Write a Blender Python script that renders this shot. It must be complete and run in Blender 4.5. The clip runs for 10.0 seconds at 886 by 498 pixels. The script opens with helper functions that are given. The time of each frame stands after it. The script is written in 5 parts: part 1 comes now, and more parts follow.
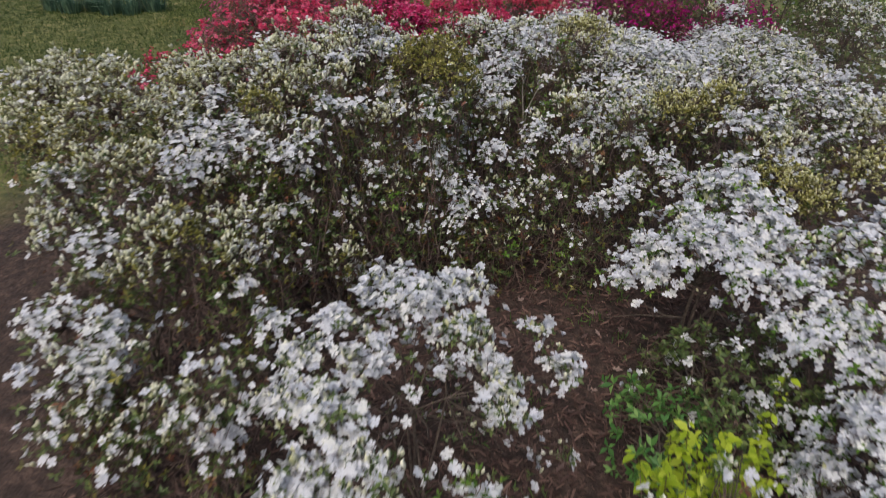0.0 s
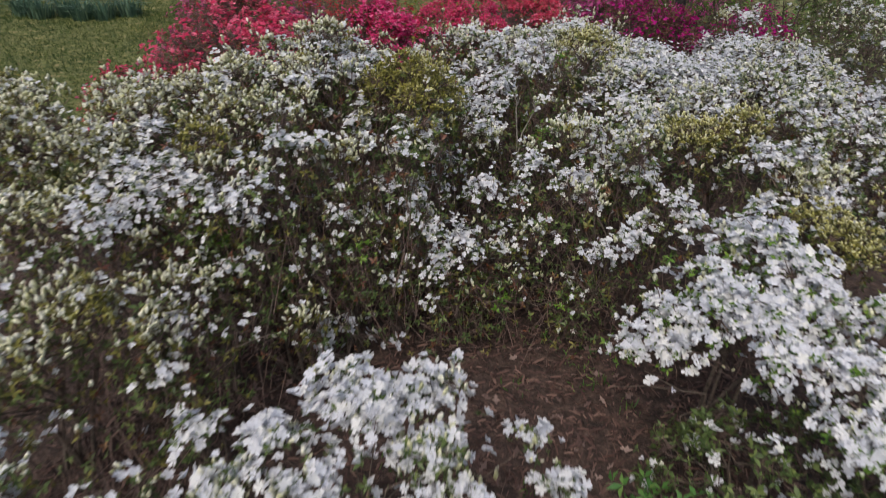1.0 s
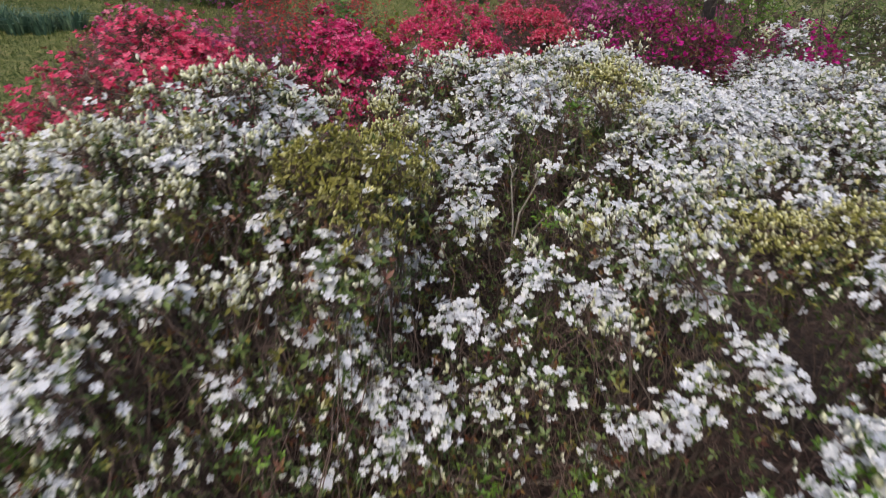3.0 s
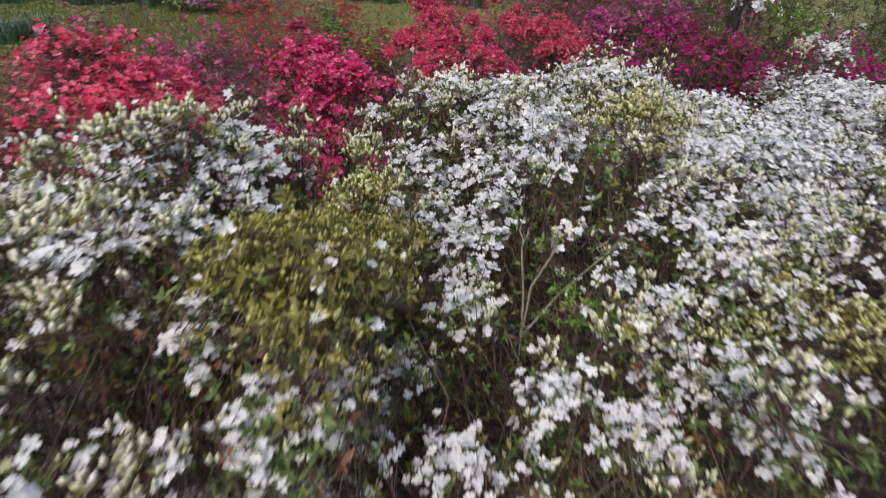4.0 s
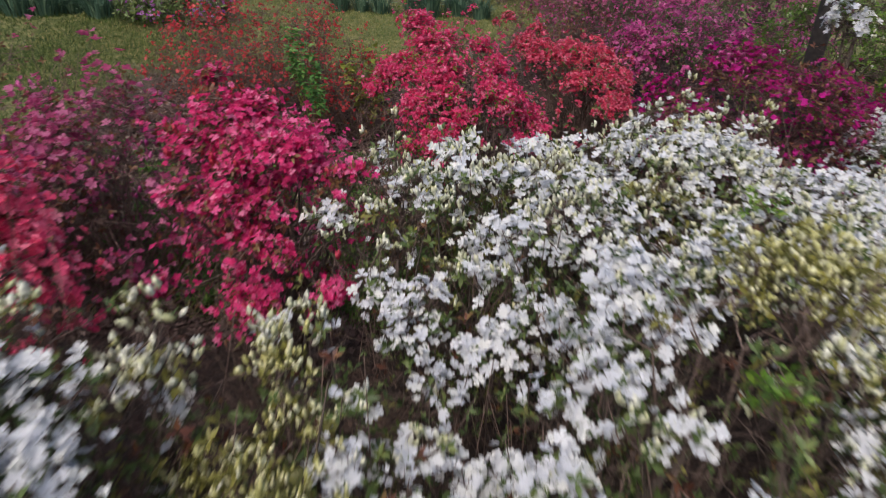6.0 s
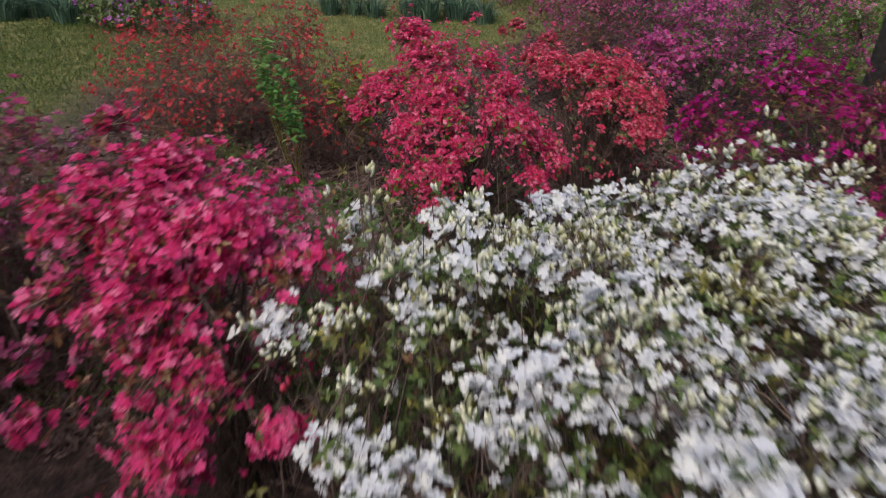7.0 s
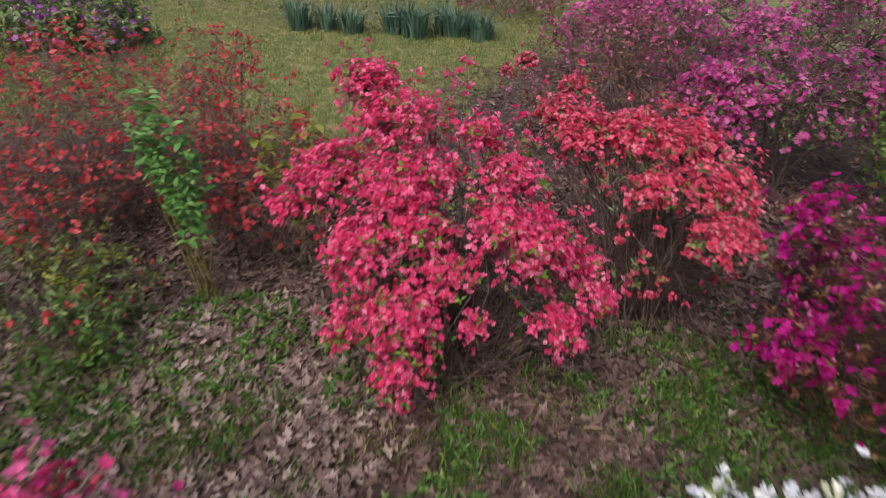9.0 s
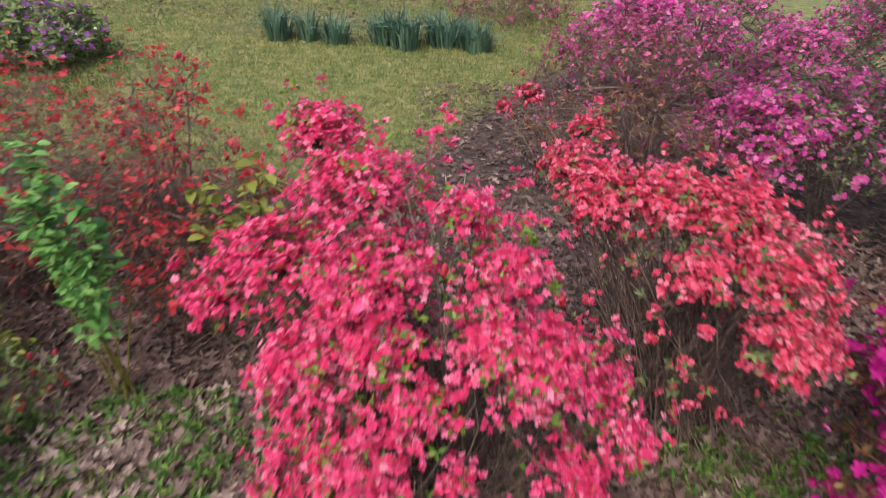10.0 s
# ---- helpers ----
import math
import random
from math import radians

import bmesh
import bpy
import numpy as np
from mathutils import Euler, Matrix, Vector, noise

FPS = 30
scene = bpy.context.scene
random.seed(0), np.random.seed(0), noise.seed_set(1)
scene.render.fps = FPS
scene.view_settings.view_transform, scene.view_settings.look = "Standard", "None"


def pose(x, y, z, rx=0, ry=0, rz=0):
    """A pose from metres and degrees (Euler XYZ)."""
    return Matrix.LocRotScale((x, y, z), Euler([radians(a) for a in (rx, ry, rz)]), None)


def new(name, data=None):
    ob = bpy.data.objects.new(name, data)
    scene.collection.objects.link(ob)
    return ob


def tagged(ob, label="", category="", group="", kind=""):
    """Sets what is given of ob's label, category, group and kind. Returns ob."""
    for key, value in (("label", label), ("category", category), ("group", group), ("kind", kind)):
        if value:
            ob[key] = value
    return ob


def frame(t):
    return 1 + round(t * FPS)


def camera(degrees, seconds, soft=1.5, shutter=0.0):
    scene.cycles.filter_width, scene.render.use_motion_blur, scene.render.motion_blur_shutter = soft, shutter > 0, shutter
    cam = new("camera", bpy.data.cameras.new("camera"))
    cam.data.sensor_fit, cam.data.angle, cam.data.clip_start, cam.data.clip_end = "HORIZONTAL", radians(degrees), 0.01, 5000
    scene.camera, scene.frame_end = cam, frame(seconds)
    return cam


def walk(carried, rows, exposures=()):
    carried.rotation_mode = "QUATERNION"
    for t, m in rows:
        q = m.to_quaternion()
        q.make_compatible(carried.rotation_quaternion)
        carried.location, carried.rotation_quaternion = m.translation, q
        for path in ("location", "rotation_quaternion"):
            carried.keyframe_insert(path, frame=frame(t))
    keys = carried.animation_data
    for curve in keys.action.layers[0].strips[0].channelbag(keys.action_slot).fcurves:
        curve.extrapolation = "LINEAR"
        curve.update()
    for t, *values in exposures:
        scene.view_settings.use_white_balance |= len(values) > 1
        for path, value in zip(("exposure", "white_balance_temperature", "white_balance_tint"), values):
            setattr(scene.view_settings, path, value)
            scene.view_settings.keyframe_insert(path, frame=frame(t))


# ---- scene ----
# A small drone glides level over the flower beds, with its gimbal held still.
cam = camera(70.0, 10.0, soft=1.0, shutter=0.7)
TILT_DOWN = 26.48
PATH = [
    (0, -0.000, 0.000, 1.657),
    (0.5, 0.062, 0.329, 1.665),
    (1, 0.117, 0.662, 1.668),
    (1.5, 0.165, 0.996, 1.674),
    (2, 0.206, 1.334, 1.684),
    (2.5, 0.246, 1.687, 1.690),
    (3, 0.283, 2.050, 1.684),
    (3.5, 0.304, 2.417, 1.685),
    (4, 0.313, 2.785, 1.694),
    (4.5, 0.319, 3.165, 1.697),
    (5, 0.321, 3.553, 1.698),
    (5.5, 0.322, 3.948, 1.693),
    (6, 0.317, 4.351, 1.685),
    (6.5, 0.322, 4.749, 1.665),
    (7, 0.331, 5.151, 1.653),
    (7.5, 0.345, 5.565, 1.643),
    (8, 0.366, 5.961, 1.639),
    (8.5, 0.398, 6.341, 1.639),
    (9, 0.440, 6.704, 1.645),
    (9.5, 0.477, 7.063, 1.644),
    (10, 0.515, 7.419, 1.657),
]
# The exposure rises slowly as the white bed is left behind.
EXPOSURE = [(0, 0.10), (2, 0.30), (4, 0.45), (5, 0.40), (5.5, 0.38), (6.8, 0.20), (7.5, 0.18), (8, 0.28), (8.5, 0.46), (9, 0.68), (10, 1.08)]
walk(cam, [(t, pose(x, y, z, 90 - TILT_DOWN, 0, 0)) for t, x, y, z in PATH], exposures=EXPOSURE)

# ---- world and light: a bright overcast sky ----
SUN_HEIGHT, SUN_TURN = 52, 200
world = bpy.data.worlds.new("overcast_sky")
scene.world = world
world.use_nodes = True
wn = world.node_tree.nodes
sky = wn.new("ShaderNodeTexSky")
sky.sky_type, sky.sun_disc = "NISHITA", False
sky.sun_elevation, sky.sun_rotation = radians(SUN_HEIGHT), radians(SUN_TURN)
sky.air_density, sky.dust_density, sky.ozone_density = 1.0, 5.0, 1.0
wn["Background"].inputs["Strength"].default_value = 0.135
world.node_tree.links.new(sky.outputs["Color"], wn["Background"].inputs["Color"])
sun = bpy.data.lights.new("sun", "SUN")
sun.energy, sun.angle, sun.color = 0.95, radians(35), (1.0, 0.98, 0.95)
new("sun", sun).matrix_world = pose(0, 0, 30, 90 - SUN_HEIGHT, 0, 180 - SUN_TURN)


# ---- materials ----
def material(name, rough=0.6):
    m = bpy.data.materials.new(name)
    m.use_nodes = True
    n, l = m.node_tree.nodes, m.node_tree.links
    n["Principled BSDF"].inputs["Roughness"].default_value = rough
    return m, n, l


def ramp(n, l, source, stops):
    r = n.new("ShaderNodeValToRGB")
    r.color_ramp.elements[0].position, r.color_ramp.elements[0].color = stops[0][0], (*stops[0][1], 1)
    r.color_ramp.elements[1].position, r.color_ramp.elements[1].color = stops[-1][0], (*stops[-1][1], 1)
    for at, c in stops[1:-1]:
        r.color_ramp.elements.new(at).color = (*c, 1)
    l.new(source, r.inputs["Fac"])
    return r.outputs["Color"]


def blend(n, l, fac, a, b, how="MIX"):
    x = n.new("ShaderNodeMix")
    x.data_type, x.blend_type = "RGBA", how
    for sock, v in ((x.inputs["Factor"], fac), (x.inputs[6], a), (x.inputs[7], b)):
        if isinstance(v, (int, float)):
            sock.default_value = v
        elif isinstance(v, tuple):
            sock.default_value = (*v, 1)
        else:
            l.new(v, sock)
    return x.outputs[2]


def grain(n, l, scale, detail=4.0):
    c = n.new("ShaderNodeTexCoord")
    t = n.new("ShaderNodeTexNoise")
    t.inputs["Scale"].default_value, t.inputs["Detail"].default_value = scale, detail
    l.new(c.outputs["Object"], t.inputs["Vector"])
    return t.outputs["Fac"]


def petal_material(name, stops, through_light=0.45, single=False):
    """Thin petals: some of the light goes through them. Each flower differs a little."""
    m, n, l = material(name, 0.55)
    if single:
        chance = n.new("ShaderNodeObjectInfo").outputs["Random"]
    else:
        chance = n.new("ShaderNodeNewGeometry").outputs["Random Per Island"]
    colour = ramp(n, l, chance, stops)
    fine = ramp(n, l, grain(n, l, 90.0), [(0.3, (0.88, 0.88, 0.88)), (0.7, (1.0, 1.0, 1.0))])
    colour = blend(n, l, 1.0, colour, fine, "MULTIPLY")
    p = n["Principled BSDF"]
    l.new(colour, p.inputs["Base Color"])
    p.inputs["Specular IOR Level"].default_value = 0.2
    t = n.new("ShaderNodeBsdfTranslucent")
    l.new(colour, t.inputs["Color"])
    mix = n.new("ShaderNodeMixShader")
    mix.inputs["Fac"].default_value = through_light
    l.new(p.outputs["BSDF"], mix.inputs[1])
    l.new(t.outputs["BSDF"], mix.inputs[2])
    l.new(mix.outputs["Shader"], n["Material Output"].inputs["Surface"])
    return m


def leaf_material(name, stops, through_light=0.25, rough=0.45, patches=0.0):
    m = petal_material(name, stops, through_light)
    if patches:
        # Worn and lush patches a metre or so across.
        n, l = m.node_tree.nodes, m.node_tree.links
        wide = ramp(n, l, grain(n, l, patches, 5.0), [(0.32, (0.62, 0.78, 0.62)), (0.5, (0.95, 0.95, 0.9)), (0.68, (1.25, 1.08, 1.15))])
        old = n["Principled BSDF"].inputs["Base Color"].links[0].from_socket
        both = blend(n, l, 1.0, old, wide, "MULTIPLY")
        l.new(both, n["Principled BSDF"].inputs["Base Color"])
        l.new(both, n["Translucent BSDF"].inputs["Color"])
    m.node_tree.nodes["Principled BSDF"].inputs["Roughness"].default_value = rough
    m.node_tree.nodes["Principled BSDF"].inputs["Specular IOR Level"].default_value = 0.4
    return m


def bark_material(name, dark, light, scale=45.0):
    m, n, l = material(name, 0.9)
    colour = ramp(n, l, grain(n, l, scale, 6.0), [(0.3, dark), (0.7, light)])
    each = n.new("ShaderNodeNewGeometry").outputs["Random Per Island"]
    colour = blend(n, l, 1.0, colour, ramp(n, l, each, [(0.0, (0.6, 0.6, 0.6)), (1.0, (1.0, 1.0, 1.0))]), "MULTIPLY")
    l.new(colour, n["Principled BSDF"].inputs["Base Color"])
    b = n.new("ShaderNodeBump")
    b.inputs["Strength"].default_value, b.inputs["Distance"].default_value = 0.5, 0.01
    l.new(grain(n, l, scale * 2), b.inputs["Height"])
    l.new(b.outputs["Normal"], n["Principled BSDF"].inputs["Normal"])
    return m


PETALS = {}
for key, stops in {
    "white": [(0.0, (0.70, 0.72, 0.79)), (0.5, (0.79, 0.80, 0.85)), (1.0, (0.84, 0.84, 0.82))],
    "ivory": [(0.0, (0.77, 0.78, 0.78)), (0.5, (0.85, 0.85, 0.83)), (1.0, (0.88, 0.875, 0.80))],
    "red": [(0.0, (0.68, 0.045, 0.14)), (0.5, (0.85, 0.115, 0.25)), (0.8, (0.90, 0.21, 0.35)), (1.0, (0.92, 0.33, 0.44))],
    "rose": [(0.0, (0.60, 0.025, 0.15)), (0.5, (0.82, 0.065, 0.275)), (0.8, (0.89, 0.16, 0.40)), (1.0, (0.92, 0.32, 0.52))],
    "pink": [(0.0, (0.66, 0.035, 0.135)), (0.5, (0.80, 0.07, 0.24)), (0.8, (0.90, 0.165, 0.365)), (1.0, (0.92, 0.34, 0.50))],
    "coral": [(0.0, (0.62, 0.045, 0.10)), (0.5, (0.78, 0.095, 0.205)), (0.8, (0.88, 0.21, 0.34)), (1.0, (0.90, 0.29, 0.43))],
    "magenta": [(0.0, (0.32, 0.008, 0.11)), (0.5, (0.49, 0.012, 0.23)), (1.0, (0.64, 0.022, 0.34))],
    "orchid": [(0.0, (0.52, 0.045, 0.28)), (0.5, (0.76, 0.12, 0.43)), (1.0, (0.88, 0.29, 0.59))],
    "mauve": [(0.0, (0.40, 0.05, 0.15)), (0.5, (0.54, 0.11, 0.27)), (1.0, (0.68, 0.24, 0.42))],
    "scarlet": [(0.0, (0.42, 0.03, 0.045)), (0.5, (0.62, 0.06, 0.08)), (1.0, (0.76, 0.15, 0.16))],
    "violet": [(0.0, (0.36, 0.08, 0.42)), (0.5, (0.54, 0.16, 0.58)), (1.0, (0.68, 0.30, 0.70))],
}.items():
    glow = 0.38 if key in ("white", "ivory") else 0.5
    PETALS[key] = petal_material(key + "_petals", stops, glow), petal_material(key + "_petal", stops, glow, single=True)
cream_buds = petal_material("cream_buds", [(0.0, (0.60, 0.61, 0.34)), (0.5, (0.79, 0.79, 0.61)), (1.0, (0.85, 0.85, 0.78))], 0.25)
olive_buds = petal_material("olive_buds", [(0.0, (0.24, 0.23, 0.045)), (0.5, (0.40, 0.38, 0.10)), (1.0, (0.62, 0.60, 0.30))], 0.2)
pale_buds = petal_material("pale_buds", [(0.0, (0.48, 0.46, 0.15)), (0.5, (0.68, 0.66, 0.33)), (1.0, (0.84, 0.83, 0.60))], 0.2)
orchid_buds = petal_material("orchid_buds", [(0.0, (0.42, 0.05, 0.22)), (1.0, (0.62, 0.14, 0.38))], 0.2)
pink_buds = petal_material("pink_buds", [(0.0, (0.45, 0.03, 0.06)), (1.0, (0.65, 0.08, 0.14))], 0.2)
LEAVES = {
    "green": leaf_material("green_leaves", [(0.0, (0.055, 0.09, 0.028)), (0.6, (0.105, 0.155, 0.045)), (1.0, (0.19, 0.235, 0.07))]),
    "olive": leaf_material("olive_leaves", [(0.0, (0.085, 0.085, 0.02)), (0.6, (0.17, 0.16, 0.035)), (1.0, (0.27, 0.25, 0.06))]),
    "fresh": leaf_material("fresh_leaves", [(0.0, (0.07, 0.15, 0.02)), (0.6, (0.13, 0.25, 0.03)), (1.0, (0.22, 0.33, 0.05))], 0.35),
    "lime": leaf_material("lime_leaves", [(0.0, (0.26, 0.38, 0.02)), (0.6, (0.44, 0.56, 0.03)), (1.0, (0.55, 0.63, 0.07))], 0.45),
    "spring": leaf_material("spring_leaves", [(0.0, (0.13, 0.16, 0.03)), (0.6, (0.24, 0.27, 0.045)), (1.0, (0.38, 0.37, 0.09))], 0.4),
    "sapling": leaf_material("sapling_leaves", [(0.0, (0.06, 0.17, 0.04)), (0.6, (0.13, 0.30, 0.07)), (1.0, (0.24, 0.40, 0.11))], 0.35),
    "bronze": leaf_material("bronze_leaves", [(0.0, (0.09, 0.03, 0.02)), (0.6, (0.17, 0.065, 0.035)), (1.0, (0.21, 0.13, 0.05))]),
    "daffodil": leaf_material("daffodil_leaves", [(0.0, (0.045, 0.095, 0.065)), (0.6, (0.085, 0.16, 0.11)), (1.0, (0.17, 0.25, 0.15))]),
    "grass": leaf_material("grass_blades", [(0.0, (0.085, 0.125, 0.03)), (0.5, (0.17, 0.205, 0.055)), (0.8, (0.29, 0.285, 0.11)), (1.0, (0.44, 0.385, 0.19))], patches=1.6),
    "weed": leaf_material("weed_blades", [(0.0, (0.04, 0.10, 0.02)), (0.6, (0.085, 0.18, 0.03)), (1.0, (0.17, 0.26, 0.055))], 0.35),
    "meadow": leaf_material("meadow_blades", [(0.0, (0.035, 0.07, 0.013)), (0.6, (0.058, 0.105, 0.019)), (1.0, (0.105, 0.135, 0.034))], patches=1.3),
    "mulch": leaf_material("mulch_scraps", [(0.0, (0.05, 0.027, 0.022)), (0.6, (0.10, 0.055, 0.045)), (1.0, (0.20, 0.125, 0.10))], 0.05, 0.8),
    "pale_litter": leaf_material("pale_fallen_leaves", [(0.0, (0.13, 0.085, 0.07)), (0.5, (0.22, 0.157, 0.138)), (1.0, (0.37, 0.28, 0.25))], 0.1, 0.7),
    "litter": leaf_material("fallen_leaves", [(0.0, (0.07, 0.039, 0.033)), (0.45, (0.108, 0.067, 0.058)), (0.85, (0.165, 0.11, 0.096)), (1.0, (0.30, 0.22, 0.19))], 0.1, 0.7),
}
stem_bark = bark_material("stem_bark", (0.05, 0.036, 0.028), (0.16, 0.125, 0.10))
twig_bark = bark_material("twig_bark", (0.09, 0.06, 0.05), (0.22, 0.15, 0.125))
pale_twigs = bark_material("pale_twigs", (0.10, 0.06, 0.05), (0.24, 0.165, 0.14))
russet_twigs = bark_material("russet_twigs", (0.08, 0.035, 0.035), (0.18, 0.085, 0.08))
grey_bark = bark_material("grey_bark", (0.20, 0.18, 0.15), (0.38, 0.35, 0.30))
tree_bark = bark_material("tree_bark", (0.016, 0.014, 0.013), (0.06, 0.05, 0.045), 25.0)


# ---- geometry helpers ----
def lattice(p, scale, seed=0):
    """Smooth noise from 0 to 1 at points p."""
    q = np.asarray(p, float) * scale + seed * 17.31
    i = np.floor(q).astype(np.int64)
    f = q - i
    f = f * f * (3 - 2 * f)
    out = np.zeros(len(q))
    for dx in (0, 1):
        for dy in (0, 1):
            for dz in (0, 1):
                h = (i[:, 0] + dx) * 374761393 + (i[:, 1] + dy) * 668265263 + (i[:, 2] + dz) * 2147483647 + seed * 97
                h = (h ^ (h >> 13)) * 1274126177
                h = (h ^ (h >> 16)) & 0xFFFF
                w = np.abs(1 - dx - f[:, 0]) * np.abs(1 - dy - f[:, 1]) * np.abs(1 - dz - f[:, 2])
                out += w * h / 65535.0
    return out


def unit(v):
    return v / np.maximum(np.linalg.norm(v, axis=-1, keepdims=True), 1e-9)


def turns(z, r):
    """Frames whose third axis is z, spun at random."""
    z = unit(z)
    x = unit(np.cross(unit(r.normal(size=z.shape)), z))
    return np.stack([x, np.cross(z, x), z], -1)


def scattered(template, frames, places, sizes):
    """Copies of a template (verts, tris) at many places, as one set of verts and tris."""
    v, f = template
    sizes = np.broadcast_to(np.asarray(sizes, float).reshape(-1, 1, 1), (len(places), 1, 1))
    verts = np.einsum("nij,kj->nki", frames, v) * sizes + places[:, None]
    tris = f[None] + (np.arange(len(places)) * len(v))[:, None, None]
    return verts.reshape(-1, 3), tris.reshape(-1, 3)


def joined(sets):
    sets = [s for s in sets if len(s[0])]
    if not sets:
        return np.zeros((0, 3)), np.zeros((0, 3), int)
    starts = np.cumsum([0] + [len(v) for v, _ in sets[:-1]])
    return np.concatenate([v for v, _ in sets]), np.concatenate([f + s for (_, f), s in zip(sets, starts)])


def mesh(name, geometry, mat, smooth=True):
    v, f = geometry
    me = bpy.data.meshes.new(name)
    me.vertices.add(len(v))
    me.vertices.foreach_set("co", np.ascontiguousarray(v, np.float32).ravel())
    me.loops.add(3 * len(f))
    me.loops.foreach_set("vertex_index", np.ascontiguousarray(f, np.int32).ravel())
    me.polygons.add(len(f))
    me.polygons.foreach_set("loop_start", np.arange(0, 3 * len(f), 3, dtype=np.int32))
    me.polygons.foreach_set("use_smooth", np.full(len(f), smooth))
    me.update(calc_edges=True)
    me.materials.append(mat)
    return me


def part(name, geometry, mat, parent, label="", kind="", smooth=True):
    """One mesh under a thing; the verts are in the thing's own space."""
    if not len(geometry[0]):
        return None
    ob = new(name, mesh(name, geometry, mat, smooth))
    ob.parent = parent
    return tagged(ob, label, kind=kind)


def tubes(a, b, ra, rb, sides=3, bow=None, point=False):
    """Tapered tubes from a to b, with a knee at the middle, bowed aside by bow."""
    a, b = np.asarray(a, float), np.asarray(b, float)
    n = len(a)
    if not n:
        return np.zeros((0, 3)), np.zeros((0, 3), int)
    ra, rb = np.broadcast_to(ra, n), np.broadcast_to(rb, n)
    mid = (a + b) / 2 if bow is None else (a + b) / 2 + bow
    way = unit(b - a)
    side = unit(np.cross(way, np.where(np.abs(way[:, 2:]) > 0.9, [[1.0, 0, 0]], [[0, 0, 1.0]])))
    other = np.cross(way, side)
    rings = []
    for centre, radius in ((a, ra), (mid, (ra + rb) / 2), (b, rb)):
        for k in range(sides):
            t = 2 * math.pi * k / sides
            rings.append(centre + radius[:, None] * (math.cos(t) * side + math.sin(t) * other))
    if point:
        rings = rings[: 2 * sides] + [b]
    verts = np.stack(rings, 1)
    tris = [(sides + k, sides + (k + 1) % sides, 2 * sides) for k in range(sides)] if point else []
    for r in range(1 if point else 2):
        for k in range(sides):
            p, q = r * sides + k, r * sides + (k + 1) % sides
            tris += [(p, q, q + sides), (p, q + sides, p + sides)]
    tris = np.array(tris)[None] + (np.arange(n) * verts.shape[1])[:, None, None]
    return verts.reshape(-1, 3), tris.reshape(-1, 3)


# ---- templates: one metre across is scaled down where used ----
def flower(opened, seed, petals=5):
    """A funnel of joined petals about 2 units across, with a few stamens."""
    r = np.random.default_rng(seed)
    v, f = [(0, 0, -0.25)], []
    for k in range(petals):
        a = 2 * math.pi * k / petals + r.uniform(-0.12, 0.12)
        up = opened + r.uniform(-0.28, 0.28)
        size = r.uniform(0.82, 1.14)
        rim = math.cos(up) * size
        lift = math.sin(up) * size
        s = len(v)
        for away, turn, high in ((0.60, -0.61, 0.5), (0.56, 0.0, 0.34), (0.60, 0.61, 0.75), (0.94, -0.38, 0.8), (1.0, 0.34, 1.05)):
            g = r.uniform(0.93, 1.07)
            v.append((rim * away * g * math.cos(a + turn), rim * away * g * math.sin(a + turn), lift * high - (0.12 if away > 0.9 else 0.0) + r.uniform(-0.05, 0.05)))
        f += [(0, s, s + 1), (0, s + 1, s + 2), (s, s + 3, s + 1), (s + 1, s + 3, s + 4), (s + 1, s + 4, s + 2)]
    return np.array(v), np.array(f)


def spindle(width, bulge, sides=4):
    """An upright bud one unit long."""
    v, f = [(0, 0, 0)], []
    for h, w in ((0.3, 0.8), (bulge, 1.0)):
        for k in range(sides):
            a = 2 * math.pi * (k + h) / sides
            v.append((width * w * math.cos(a), width * w * math.sin(a), h))
    v.append((0, 0, 1))
    top = len(v) - 1
    for k in range(sides):
        p, q = 1 + k, 1 + (k + 1) % sides
        f += [(0, q, p), (p, q, q + sides), (p, q + sides, p + sides), (p + sides, q + sides, top)]
    return np.array(v), np.array(f)


def blade_leaf(width, fold=0.2, droop=0.25):
    """A leaf one unit long along x, folded at its midrib, that lies in the plane of x and y."""
    v = np.array([(0, 0, 0), (0.4, width / 2, fold * width), (0.45, 0, 0.02), (0.4, -width / 2, fold * width), (0.75, width * 0.38, fold * width - droop * 0.4), (0.75, -width * 0.38, fold * width - droop * 0.4), (1, 0, -droop)])
    f = np.array([(0, 2, 1), (0, 3, 2), (1, 2, 4), (2, 3, 5), (2, 6, 4), (2, 5, 6)])
    return v, f


def small_flower(opened, seed, petals=5):
    """The same funnel with simpler petals, for the many flowers that stand close together."""
    r = np.random.default_rng(seed)
    v, f = [(0, 0, -0.25)], []
    for k in range(petals):
        a, up = 2 * math.pi * k / petals + r.uniform(-0.12, 0.12), opened + r.uniform(-0.28, 0.28)
        rim, lift, s = math.cos(up) * r.uniform(0.82, 1.14), math.sin(up), len(v)
        for away, turn, high in ((0.60, -0.60, 0.6), (0.98, -0.25, 0.8), (0.95, 0.30, 1.0), (0.58, 0.62, 0.7)):
            v.append((rim * away * math.cos(a + turn), rim * away * math.sin(a + turn), lift * high - (0.1 if away > 0.9 else 0.0) + r.uniform(-0.06, 0.06)))
        f += [(0, s, s + 1), (0, s + 1, s + 2), (0, s + 2, s + 3)]
    return np.array(v), np.array(f)


OPENED = ((0.12, 1), (0.3, 2), (0.5, 3), (0.85, 4), (0.25, 5))
SMALL_FLOWERS = [small_flower(o, s) for o, s in OPENED]
FLOWERS = [flower(o, s) for o, s in OPENED]
BUD = spindle(0.27, 0.56, 3)


